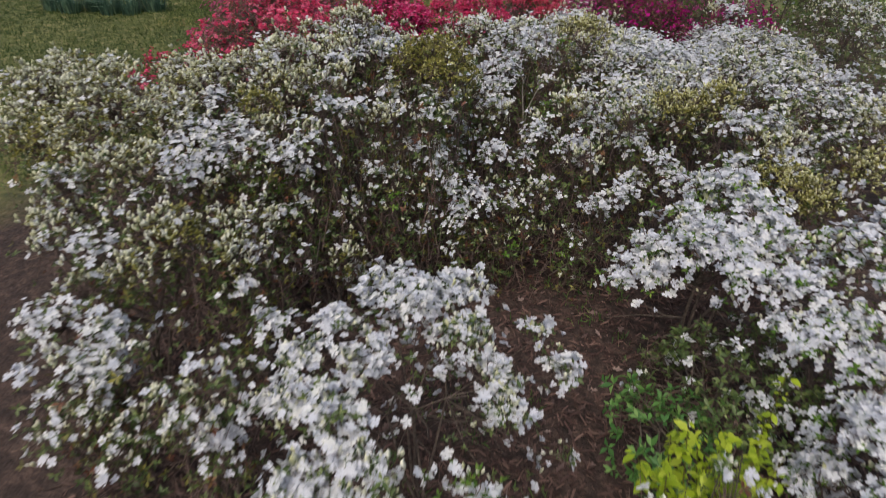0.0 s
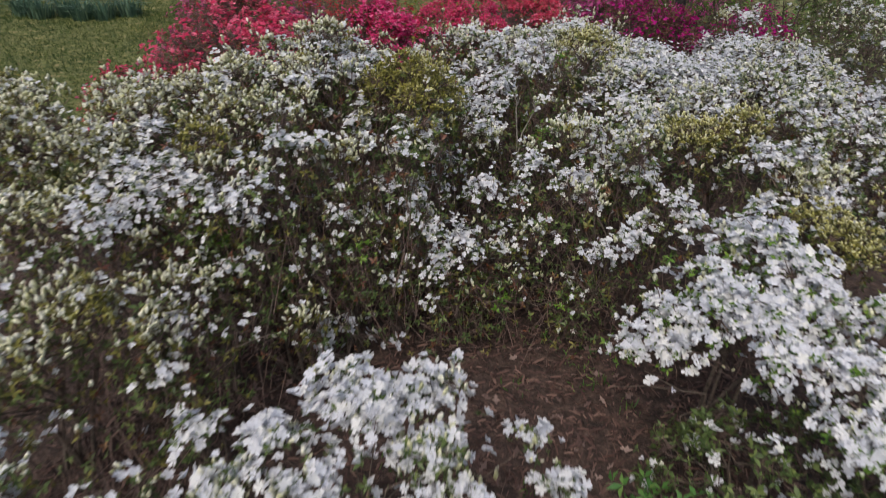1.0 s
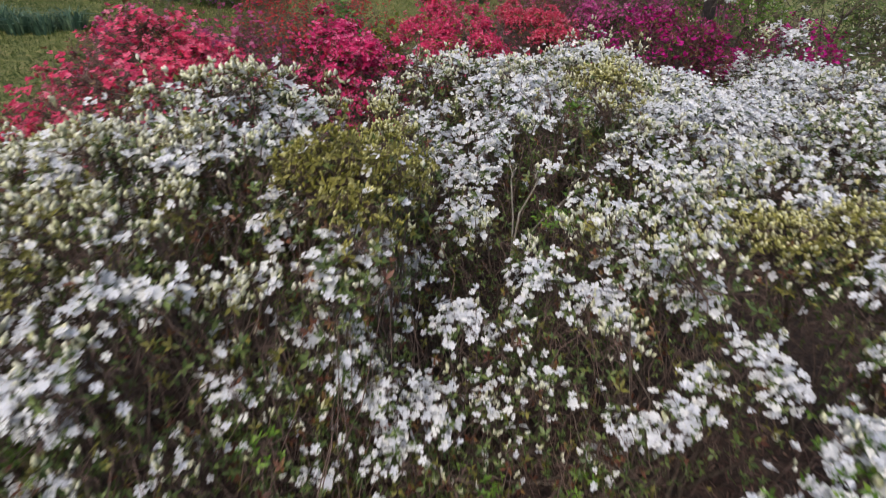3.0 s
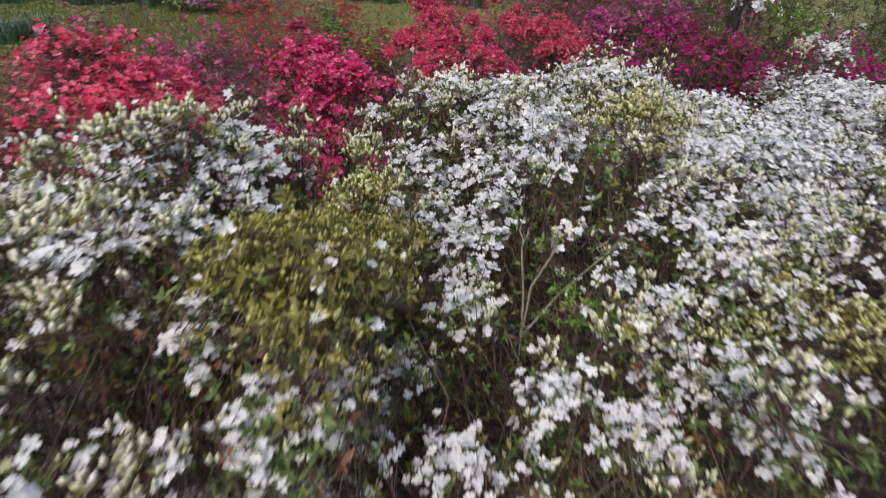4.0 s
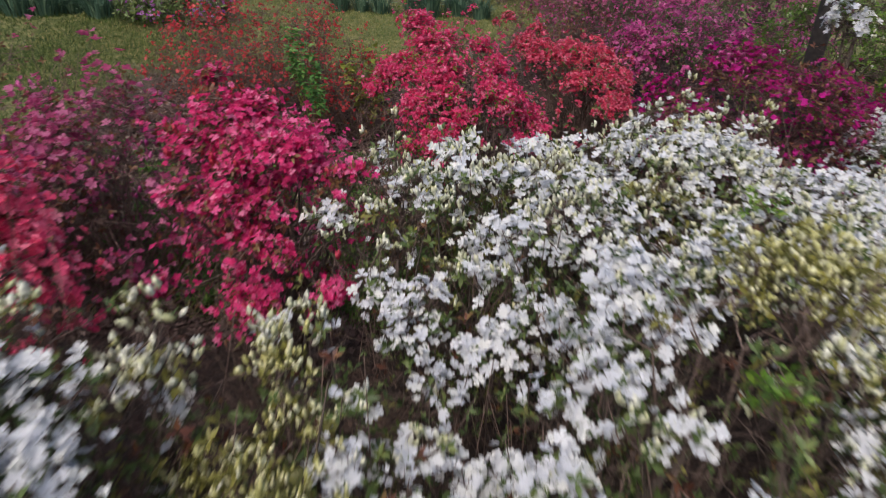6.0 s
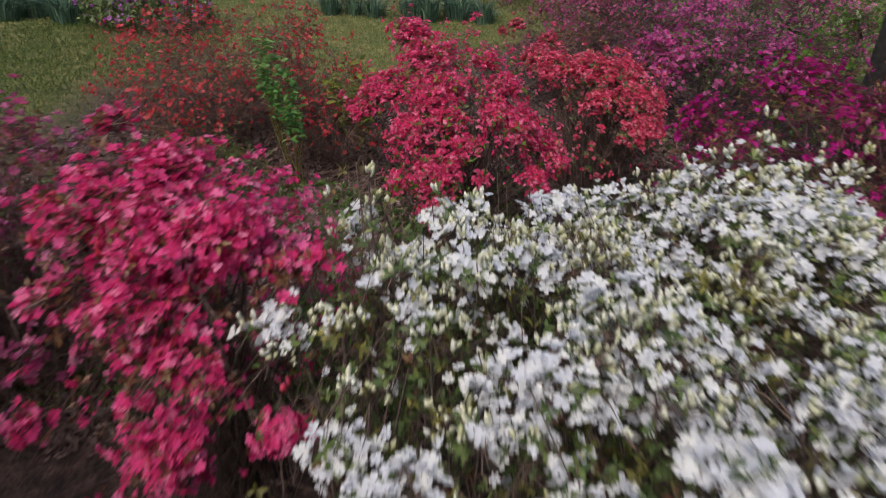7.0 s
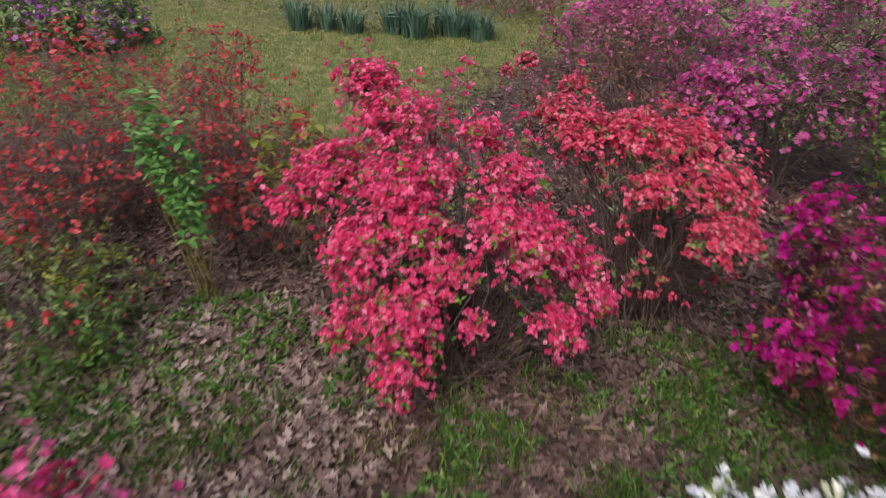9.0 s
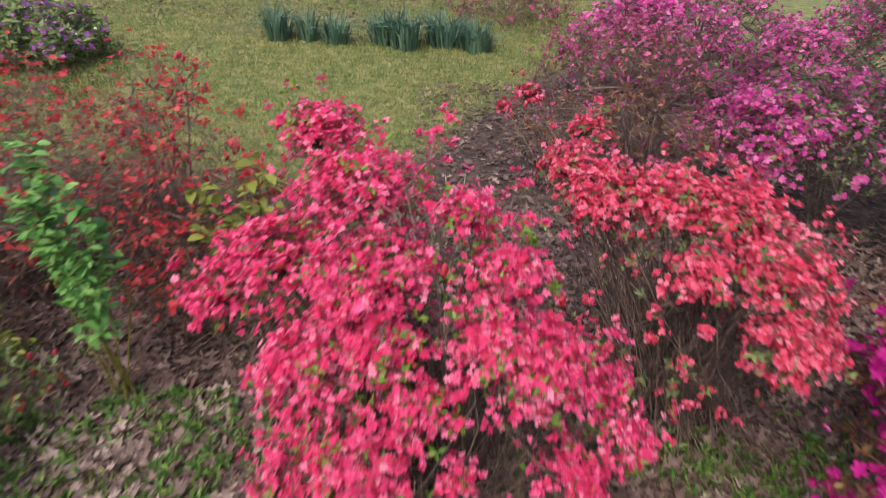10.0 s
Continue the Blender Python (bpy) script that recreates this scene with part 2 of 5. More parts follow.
def shoot_leaf(width):
    """A small folded leaf one unit long."""
    v = np.array([(0, 0, 0), (0.5, width / 2, 0.05), (0.5, 0, -0.03), (0.5, -width / 2, 0.05), (1, 0, -0.2)])
    return v, np.array([(0, 2, 1), (0, 3, 2), (1, 2, 4), (2, 3, 4)])


def whorl(count, width, seed, rise=0.45):
    """Leaves round a shoot's tip, each one unit long."""
    r = np.random.default_rng(seed)
    sets = []
    for k in range(count):
        a, up = 2 * math.pi * k / count + r.uniform(-0.4, 0.4), rise + r.uniform(-0.35, 0.35)
        m = np.array(Euler((r.uniform(-0.4, 0.4), -up, a)).to_matrix())
        v, f = shoot_leaf(width)
        sets.append(((v * r.uniform(0.7, 1.1)) @ m.T, f))
    return joined(sets)


WHORLS = [whorl(4, 0.42, s) for s in (11, 12, 13)]


# ---- ground ----
def ground_z(x, y):
    """A lawn hillside that rises ahead and to one side."""
    x, y = np.asarray(x, float), np.asarray(y, float)
    d = np.clip(y, -12, 17.5) - 8.8
    z = -0.03 + 0.118 * d - 0.05 * np.clip(x, -9, 9)
    p = np.stack([x.ravel(), y.ravel(), 0 * x.ravel()], 1)
    return z + (0.06 * (lattice(p, 1.1, 3) - 0.5) + 0.03 * (lattice(p, 4.0, 4) - 0.5)).reshape(x.shape)


def gz(x, y):
    return float(ground_z(np.array([x]), np.array([y]))[0])


def lawn_edge(x, y):
    """How much grass grows at a place: 1 on the lawn, 0 under the shrubs."""
    p = np.stack([x, y, 0 * x], 1)
    wave = 0.8 * (lattice(p, 0.9, 9) - 0.5)
    broad = 2.6 * (lattice(p, 0.45, 8) - 0.5)
    right = 10.7 + 2.2 * np.clip(x - 0.2, 0, 9)
    left = np.clip((-2.4 - x + wave) * 1.4, 0, 1) * np.clip(y - 5.0 + broad * np.clip(-3.0 - x, 0, 1), 0, 1)
    far = np.clip((y - right + wave) * 1.5, 0, 1) * np.clip((14.9 - y + wave) * 1.5, 0.7, 1)
    away = np.clip((np.hypot((x - 1.0) / 5.2, (y - 6.5) / 7.2) - 1.0) * 5.0 + broad + wave, 0, 1)
    return np.maximum(np.maximum(left * np.clip((14.9 - y) * 1.5, 0, 1), far), away)


def ground_material():
    m, n, l = material("leaf_mould_ground", 0.95)
    soil = ramp(n, l, grain(n, l, 14.0, 8.0), [(0.25, (0.018, 0.012, 0.010)), (0.5, (0.052, 0.034, 0.027)), (0.75, (0.115, 0.077, 0.063))])
    crumbs = ramp(n, l, grain(n, l, 60.0, 3.0), [(0.35, (0.55, 0.5, 0.48)), (0.65, (1.15, 1.1, 1.05))])
    soil = blend(n, l, 1.0, soil, crumbs, "MULTIPLY")
    turf = ramp(n, l, grain(n, l, 9.0, 7.0), [(0.3, (0.06, 0.08, 0.02)), (0.5, (0.12, 0.13, 0.036)), (0.72, (0.23, 0.20, 0.085))])
    lawn = n.new("ShaderNodeAttribute")
    lawn.attribute_name = "lawn"
    l.new(blend(n, l, lawn.outputs["Fac"], soil, turf), n["Principled BSDF"].inputs["Base Color"])
    b = n.new("ShaderNodeBump")
    b.inputs["Strength"].default_value, b.inputs["Distance"].default_value = 0.9, 0.03
    l.new(grain(n, l, 30.0, 6.0), b.inputs["Height"])
    l.new(b.outputs["Normal"], n["Principled BSDF"].inputs["Normal"])
    return m


def build_ground():
    near_x, near_y = np.arange(-9, 9.01, 0.12), np.arange(-2, 19.01, 0.12)
    far = np.array([14, 25, 60, 160, 500])
    xs = np.concatenate([-far[::-1], near_x, far])
    ys = np.concatenate([-far[::-1], near_y, far + 12])
    gx, gy = np.meshgrid(xs, ys)
    v = np.stack([gx, gy, ground_z(gx, gy)], -1).reshape(-1, 3)
    w = len(xs)
    i = (np.arange(len(ys) - 1)[:, None] * w + np.arange(w - 1)).ravel()
    f = np.concatenate([np.stack([i, i + 1, i + w + 1], 1), np.stack([i, i + w + 1, i + w], 1)])
    me = mesh("ground", (v, f), ground_material())
    a = me.attributes.new("lawn", "FLOAT", "POINT")
    a.data.foreach_set("value", lawn_edge(v[:, 0], v[:, 1]).astype(np.float32))
    return tagged(new("ground", me), "sloping garden ground of dark leaf mould and rough lawn", "ground", kind="structure")


ground = build_ground()


# ---- azaleas ----
def shrub(label, x, y, rx, ry, top, petal, shoots, bloom=0.6, buds=0.2, leafy=0.6, leaf="green", bud=None, size=0.027, truss=2.0, near=0,
          patch=0.5, lumps=0.22, skirt=0.35, group="azaleas in the beds", category="azalea", seed=1, leaf_size=0.034, stems=7, hollow=0.3,
          name="azalea", low=-0.5, pads=24, pad=0.32, spots=(), loose=0.38, shade=0.55, twig=None, fine=1.0, brush=0):
    """A flowering shrub: stems from the root, branches, twigs to every shoot, and leaves, buds or a truss of flowers at each tip.
    Its crown is a dome of many pads, or the pads of spots (x, y, z, radius in the world) alone; loose: the share of the shoots between
    the pads. top: the height of its crown in the world; bloom, buds, leafy: the share of the shoots that carry them."""
    r = np.random.default_rng(seed * 101 + 5)
    base = np.array([x, y, gz(x, y)])
    thing = new(name)
    thing.location = base
    tagged(thing, label, category, group)
    tall = top - base[2]
    waist = skirt * tall

    def crown(d, depth):
        wob = 1 + lumps * (2 * lattice(d + seed * 3.7, 1.7, seed) - 1) + 0.5 * lumps * (2 * lattice(d + seed * 1.3, 4.5, seed + 1) - 1)
        k = (wob * depth)[:, None]
        p = d * np.array([rx, ry, 1.0]) * k
        p[:, 2] = waist + np.where(d[:, 2] > 0, d[:, 2] * (tall - waist) * k[:, 0], d[:, 2] * waist * 0.9)
        return p

    def ways(n, floor):
        d = unit(r.normal(size=(n * 4, 3)))
        return d[d[:, 2] > floor][:n]

    # The pads of the crown.
    if spots:
        s = np.array(spots, float)
        pad_at, pad_r = s[:, :3] - base, np.repeat(s[:, 3:], 3, 1) * (1, 1, 0.8)
        pad_out = unit(pad_at - (0, 0, 0.3 * tall))
    else:
        pad_out = ways(pads, low * 0.6)
        pad_at = crown(pad_out, np.full(len(pad_out), 0.80))
        pad_r = pad * np.array([rx, ry, (rx + ry) * 0.35]) * r.uniform(0.65, 1.3, (len(pad_out), 1))
    pad_bloom = r.uniform(1 - patch, 1 + patch, len(pad_at))

    # Main stems, each with its branches.
    d = ways(stems, 0.1)
    knee = crown(d, np.full(len(d), 0.38)) + r.normal(0, 0.03, (len(d), 3))
    foot = r.normal(0, 0.04, (len(d), 3)) * (1, 1, 0) - (0, 0, 0.03)
    more = crown(ways(stems * 4, -0.35), r.uniform(0.55, 0.8, stems * 4))
    ends = np.concatenate([pad_at, more])
    pick = np.argmin(((ends[:, None] - knee[None]) ** 2).sum(-1), 1)
    for k in range(len(d)):
        stem = part("stem", tubes(foot[k : k + 1], knee[k : k + 1], 0.013 * fine, 0.009 * fine, 5, r.normal(0, 0.03, (1, 3))), twig or stem_bark, thing)
        mine = ends[pick == k]
        if len(mine):
            part("branch", tubes(np.repeat(knee[k : k + 1], len(mine), 0), mine, 0.007 * fine, 0.003 * fine, 4, r.normal(0, 0.045, (len(mine), 3))), twig or stem_bark, stem, kind="stuff")
    nodes = np.concatenate([knee, ends, (knee[pick] + ends) / 2])

    # Shoots: on the pads, and some between them.
    free = int(shoots * loose)
    d = ways(free, low)
    tips, out, luck_by = crown(d, 1.0 - hollow * r.random(len(d)) ** 1.4), d, np.full(len(d), 0.7)
    area = (pad_r[:, 0] * pad_r[:, 1]) / (pad_r[:, 0] * pad_r[:, 1]).sum()
    k = r.choice(len(pad_at), shoots - free, p=area)
    e = unit(r.normal(size=(len(k), 3)) + 0.75 * pad_out[k] + (0, 0, 0.45))
    tips = np.concatenate([tips, pad_at[k] + e * pad_r[k] * (r.uniform(0.4, 1.2, (len(k), 1)) if spots else r.uniform(0.55, 1.12, (len(k), 1)))])
    out = np.concatenate([out, unit(e + 0.5 * pad_out[k])])
    luck_by = np.concatenate([luck_by, pad_bloom[k] * np.clip(0.75 + 0.5 * e[:, 2], 0.3, 1.2)])
    stray = r.random(len(tips)) < (0.04 if spots else 0.10)
    tips[stray] += (0.6 * out[stray] + (0, 0, 0.5)) * r.uniform(0.03, 0.13, (int(stray.sum()), 1))
    luck_by = luck_by * np.clip(1 - shade + 1.3 * shade * tips[:, 2] / tall, 0.1, 1.25)
    where = tips + base
    keep = where[:, 2] > 0.03 + ground_z(where[:, 0], where[:, 1])
    out, tips, luck_by, where = out[keep], tips[keep], luck_by[keep], where[keep]
    out = unit(out + (0, 0, 0.3))
    # Twigs fork off side branches, which fork off the branches.
    side = tips[r.permutation(len(tips))[: max(len(tips) // 8, 4)]]
    root = nodes[np.argmin(((side[:, None] - nodes[None]) ** 2).sum(-1), 1)]
    fork = root + (side - root) * r.uniform(0.45, 0.8, (len(side), 1)) + r.normal(0, 0.015, side.shape)
    forks = np.concatenate([fork, (root + fork) / 2])
    start = forks[np.argmin(((tips[:, None] - forks[None]) ** 2).sum(-1), 1)]
    twig_geo = [tubes(root, fork, 0.0045 * fine, 0.003 * fine, 3, r.normal(0, 0.02, side.shape)), tubes(start, tips, 0.0026 * fine, 0.0014 * fine, 3, r.normal(0, 0.014, tips.shape), True)]
    if brush:
        # Thin bare stems that rise from the root into the crown.
        foot = r.normal(0, 0.16, (brush, 3)) * (rx, ry, 0) * 1.6
        end = tips[r.integers(0, len(tips), brush)] * r.uniform(0.55, 0.98, (brush, 1)) + r.normal(0, 0.04, (brush, 3))
        twig_geo.append(tubes(foot, end, 0.0028, 0.0012, 3, r.normal(0, 0.035, foot.shape)))
    part("twigwork", joined(twig_geo), twig or twig_bark, thing, kind="stuff")
    field = 0.55 * lattice(where, 2.3, seed + 20) + 0.45 * lattice(where, 6.5, seed + 21)
    share = np.clip((field - 0.5) * 6.5 + 0.5, 0, 1)
    share = ((1 - patch) + patch * 2 * share) * luck_by
    has_flower = r.random(len(tips)) < bloom * share
    has_bud = ~has_flower & (r.random(len(tips)) < buds * (0.4 + 0.8 * share) * np.clip(luck_by, 0.15, 1.1))
    has_leaf = r.random(len(tips)) < leafy

    at = tips[has_leaf]
    kinds = r.integers(0, 3, len(at))
    frames = turns(out[has_leaf] + r.normal(0, 0.45, at.shape), r)
    sizes = leaf_size * r.uniform(0.7, 1.25, len(at))
    part("foliage", joined([scattered(WHORLS[j], frames[kinds == j], at[kinds == j], sizes[kinds == j]) for j in range(3)]), LEAVES[leaf], thing, kind="stuff")

    # Buds stand in twos and threes on their shoots.
    at = np.repeat(tips[has_bud], 2, 0)
    way = unit(0.4 * np.repeat(out[has_bud], 2, 0) + (0, 0, 0.8) + r.normal(0, 0.3, at.shape))
    at = at + 0.011 * r.normal(size=at.shape)
    part("bud_cover", scattered(BUD, turns(way, r), at, 0.03 * r.uniform(0.75, 1.6, len(at))), bud or cream_buds, thing, kind="stuff")

    # Flowers in trusses.
    count = np.maximum(1, r.poisson(truss, int(has_flower.sum())))
    at = np.repeat(tips[has_flower], count, 0)
    o = np.repeat(out[has_flower], count, 0)
    at = at + r.normal(0, size * 0.8, at.shape) + o * size * 0.4
    frames = turns(o + (0, -0.15, 0.3) + r.normal(0, 0.45, at.shape), r)
    sizes = size * r.uniform(0.78, 1.2, len(at))
    kinds = r.integers(0, len(FLOWERS), len(at))
    shown = np.zeros(len(at), bool)
    if near:
        score = at[:, 2] - 0.4 * at[:, 1] + r.normal(0, 0.25, len(at))
        shown[np.argsort(-score)[:near]] = True
    joint = [scattered(SMALL_FLOWERS[j], frames[(kinds == j) & ~shown], at[(kinds == j) & ~shown], sizes[(kinds == j) & ~shown]) for j in range(len(FLOWERS))]
    part("blossoms", joined(joint), PETALS[petal][0], thing, kind="stuff")
    for i in np.flatnonzero(shown):
        ob = new("blossom", BLOOM_MESH[petal][kinds[i]])
        ob.parent = thing
        ob.matrix_basis = Matrix.LocRotScale(Vector(at[i]), Matrix(frames[i].tolist()).to_quaternion(), Vector((sizes[i],) * 3))
    return thing


BLOOM_MESH = {key: [mesh("blossom", f, mats[1]) for f in FLOWERS] for key, mats in PETALS.items()}

# What grows on a clump of shoots: shoots to the square metre, the share in flower, flowers to a truss, the share in bud, the share in leaf, the leaves, the buds.
CLUMPS = {
    "w": (4300, 0.88, 1.9, 0.30, 0.35, "green", "cream"),
    "m": (3300, 0.42, 1.5, 0.55, 0.45, "green", "cream"),
    "c": (4700, 0.52, 1.7, 0.85, 0.45, "green", "cream"),
    "b": (3000, 0.09, 1.4, 0.85, 0.65, "olive", "cream"),
    "y": (4600, 0.02, 1.3, 0.80, 0.75, "olive", "pale"),
    "o": (3700, 0.02, 1.2, 0.75, 0.85, "olive", "olive"),
    "s": (1300, 0.45, 1.3, 0.25, 0.35, "green", "cream"),
    "g": (2600, 0.04, 1.2, 0.03, 0.95, "fresh", "cream"),
}
BUDS = {"cream": cream_buds, "pale": pale_buds, "olive": olive_buds}


def clumped(label, x, y, seed, clumps, near=70, size=0):
    """A white azalea whose shoots stand in uneven clumps (x, y, z, radius in the world, what grows there), with bare twigs between them."""
    size = size or (0.023 if y < 2.7 else 0.0195 if y < 4.4 else 0.0215)
    r = np.random.default_rng(seed)
    base = np.array([x, y, gz(x, y)])
    thing = new("azalea")
    thing.location = base
    tagged(thing, label, "azalea", "azaleas in the beds")
    at = np.array([c[:3] for c in clumps]) - base
    rad = np.array([c[3] for c in clumps]) * 1.3
    kinds = [c[4] for c in clumps]
    mid = at.mean(0) * (1, 1, 0.4)
    out = unit(at - mid + (0, -0.15, 0.25))

    # Stems, each with the branches to its clumps.
    pick = r.permutation(len(at))[: 3 + len(at) // 4]
    knee = at[pick] * (0.6, 0.6, 0.5) + r.normal(0, 0.03, (len(pick), 3))
    mine_of = np.argmin(((at[:, None] - knee[None]) ** 2).sum(-1), 1)
    for k in range(len(knee)):
        foot = r.normal(0, 0.04, 3) * (1, 1, 0) - (0, 0, 0.03)
        stem = part("stem", tubes(foot[None], knee[k : k + 1], 0.011, 0.008, 5, r.normal(0, 0.03, (1, 3))), stem_bark, thing)
        mine = at[mine_of == k]
        mine = np.concatenate([mine, mine + r.normal(0, 0.1, mine.shape) - (0, 0, 0.06)])
        if len(mine):
            part("branch", tubes(np.repeat(knee[k : k + 1], len(mine), 0), mine, 0.006, 0.0025, 4, r.normal(0, 0.04, (len(mine), 3))), stem_bark, stem, kind="stuff")
    nodes = np.concatenate([knee, at - out * rad[:, None] * 0.5, (knee[mine_of] + at) / 2])

    # Shoots on the clumps, and thin ones between them.
    tips, ways, codes = [], [], []
    for k, (p, w, what) in enumerate(zip(at, rad, kinds)):
        n = max(3, int(CLUMPS[what][0] * w * w * np.clip(p[2], 0.45, 1)))
        e = unit(r.normal(size=(n, 3)) + 0.7 * out[k] + (0, 0, 0.35))
        tips.append(p + e * w * r.uniform(0.55, 1.15, (n, 1)) * (1, 1, 0.8))
        ways.append(unit(e + 0.5 * out[k]))
        codes += [what] * n
        n = max(3, int(2300 * w * w))
        e = unit(r.normal(size=(n, 3)))
        tips.append(p - out[k] * w * 0.8 + e * w * r.uniform(0.6, 1.9, (n, 1)) * (1, 1, 0.8))
        ways.append(unit(e + (0, 0, 0.6)))
        codes += ["thin"] * n
    # Leafy twigs in the shade under the clumps.
    n = 45 * len(at)
    a, b, t = r.integers(0, len(at), n), r.integers(0, len(at), n), r.random((n, 1))
    tips.append(at[a] * t + at[b] * (1 - t) + r.normal(0, 0.07, (n, 3)) - np.stack([0 * a, 0 * a, r.uniform(0.06, 0.4, n)], 1) - out[a] * 0.06)
    ways.append(unit(r.normal(size=(n, 3)) + (0, 0, 0.7)))
    codes += ["core"] * n
    tips, ways, codes = np.concatenate(tips), np.concatenate(ways), np.array(codes)
    stray = r.random(len(tips)) < 0.08
    tips[stray] += (0.5 * ways[stray] + (0, 0, 0.5)) * r.uniform(0.02, 0.10, (int(stray.sum()), 1))
    where = tips + base
    keep = where[:, 2] > 0.03 + ground_z(where[:, 0], where[:, 1])
    tips, codes = tips[keep], codes[keep]
    ways = unit(ways[keep] + (0, 0, 0.3))
    side = tips[r.permutation(len(tips))[: max(len(tips) // 7, 4)]]
    root = nodes[np.argmin(((side[:, None] - nodes[None]) ** 2).sum(-1), 1)]
    fork = root + (side - root) * r.uniform(0.45, 0.8, (len(side), 1)) + r.normal(0, 0.015, side.shape)
    forks = np.concatenate([fork, (root + fork) / 2])
    start = forks[np.argmin(((tips[:, None] - forks[None]) ** 2).sum(-1), 1)]
    n = 5 * len(at)
    up = at[r.integers(0, len(at), n)] + r.normal(0, 0.09, (n, 3)) - (0, 0, 0.03)
    low = up * (0.7, 0.7, 0.45) + r.normal(0, 0.1, (n, 3))
    part("twigwork", joined([tubes(root, fork, 0.0038, 0.0026, 3, r.normal(0, 0.02, side.shape)), tubes(start, tips, 0.0022, 0.0012, 3, r.normal(0, 0.014, tips.shape), True), tubes(low, up, 0.003, 0.0014, 3, r.normal(0, 0.06, (n, 3)))]), twig_bark, thing, kind="stuff")

    column = lambda i, spare: np.array([CLUMPS[c][i] if c in CLUMPS else spare for c in codes])
    has_flower = r.random(len(tips)) < np.where(codes == "core", 0.0, column(1, 0.06))
    has_bud = ~has_flower & (r.random(len(tips)) < np.where(codes == "core", 0.0, column(3, 0.10)))
    has_leaf = r.random(len(tips)) < column(4, 0.75)
    leaf_of, bud_of = column(5, "green"), column(6, "cream")
    leaf_of = np.where((codes == "thin") | (codes == "core"), r.choice(["green", "olive", "bronze"], len(tips), p=[0.68, 0.2, 0.12]), leaf_of)
    for leaf in ("green", "olive", "fresh", "bronze"):
        on = has_leaf & (leaf_of == leaf)
        frames = turns(ways[on] + r.normal(0, 0.45, (int(on.sum()), 3)), r)
        sizes, j = 0.034 * r.uniform(0.7, 1.3, int(on.sum())), r.integers(0, 3, int(on.sum()))
        part("foliage", joined([scattered(WHORLS[i], frames[j == i], tips[on][j == i], sizes[j == i]) for i in range(3)]), LEAVES[leaf], thing, kind="stuff")
    for name, mat in BUDS.items():
        on = has_bud & (bud_of == name)
        p = np.repeat(tips[on], 3, 0)
        way = unit(0.4 * np.repeat(ways[on], 3, 0) + (0, 0, 0.7) + r.normal(0, 0.32, p.shape))
        long = (0.030 if name == "cream" else 0.024 if name == "pale" else 0.020) * r.uniform(0.7, 1.35, len(p))
        part("bud_cover", scattered(BUD, turns(way, r), p + 0.008 * r.normal(size=p.shape), long), mat, thing, kind="stuff")

    count = np.maximum(1, r.poisson(column(2, 1.2)[has_flower]))
    p, o = np.repeat(tips[has_flower], count, 0), np.repeat(ways[has_flower], count, 0)
    p = p + r.normal(0, size * 1.0, p.shape) + o * size * 0.4
    frames = turns(o + (0, -0.2, 0.45) + r.normal(0, 0.42, p.shape), r)
    sizes, j = size * r.uniform(0.75, 1.2, len(p)), r.integers(0, len(FLOWERS), len(p))
    shown = np.zeros(len(p), bool)
    shown[np.argsort(-(p[:, 2] - 0.4 * p[:, 1] + r.normal(0, 0.25, len(p))))[:near]] = True
    part("blossoms", joined([scattered(SMALL_FLOWERS[i], frames[(j == i) & ~shown], p[(j == i) & ~shown], sizes[(j == i) & ~shown]) for i in range(len(FLOWERS))]), PETALS["white"][0], thing, kind="stuff")
    for i in np.flatnonzero(shown):
        ob = new("blossom", BLOOM_MESH["white"][j[i]])
        ob.parent = thing
        ob.matrix_basis = Matrix.LocRotScale(Vector(p[i]), Matrix(frames[i].tolist()).to_quaternion(), Vector((sizes[i],) * 3))
    return thing


# Front of the white bed.
shrub("low white azalea in dense bloom over leaf mould", -0.1, 2.1, 0.62, 0.5, 0.32, "white", 1500, 0.80, 0.6, 0.6, seed=1,
      spots=((-0.74, 2.35, 0.08, 0.09), (-0.54, 2.08, 0.1, 0.11), (-0.42, 2.25, 0.13, 0.13), (-0.24, 2.45, 0.17, 0.13), (-0.1, 2.3, 0.22, 0.15), (0.08, 2.4, 0.18, 0.14), (0.08, 2.15, 0.14, 0.13), (0.2, 2, 0.05, 0.11), (0.22, 1.88, -0.01, 0.1), (0.42, 2.38, 0.02, 0.08), (0.5, 2.24, -0.07, 0.08), (-0.38, 1.72, 0.14, 0.12), (-0.5, 1.85, 0.08, 0.12), (-0.7, 2.05, -0.1, 0.1), (-0.3, 2.05, 0.12, 0.12), (-0.25, 1.55, 0.05, 0.12), (-0.45, 1.5, 0, 0.13)), loose=0.16, patch=0.35, shade=0, near=200, size=0.0245, fine=0.6)
shrub("small white azalea beside the mulch path", 0.16, 1.45, 0.3, 0.28, 0.0, "white", 450, 0.6, 0.3, 0.8, "fresh", seed=2, shade=0, near=40, size=0.024)
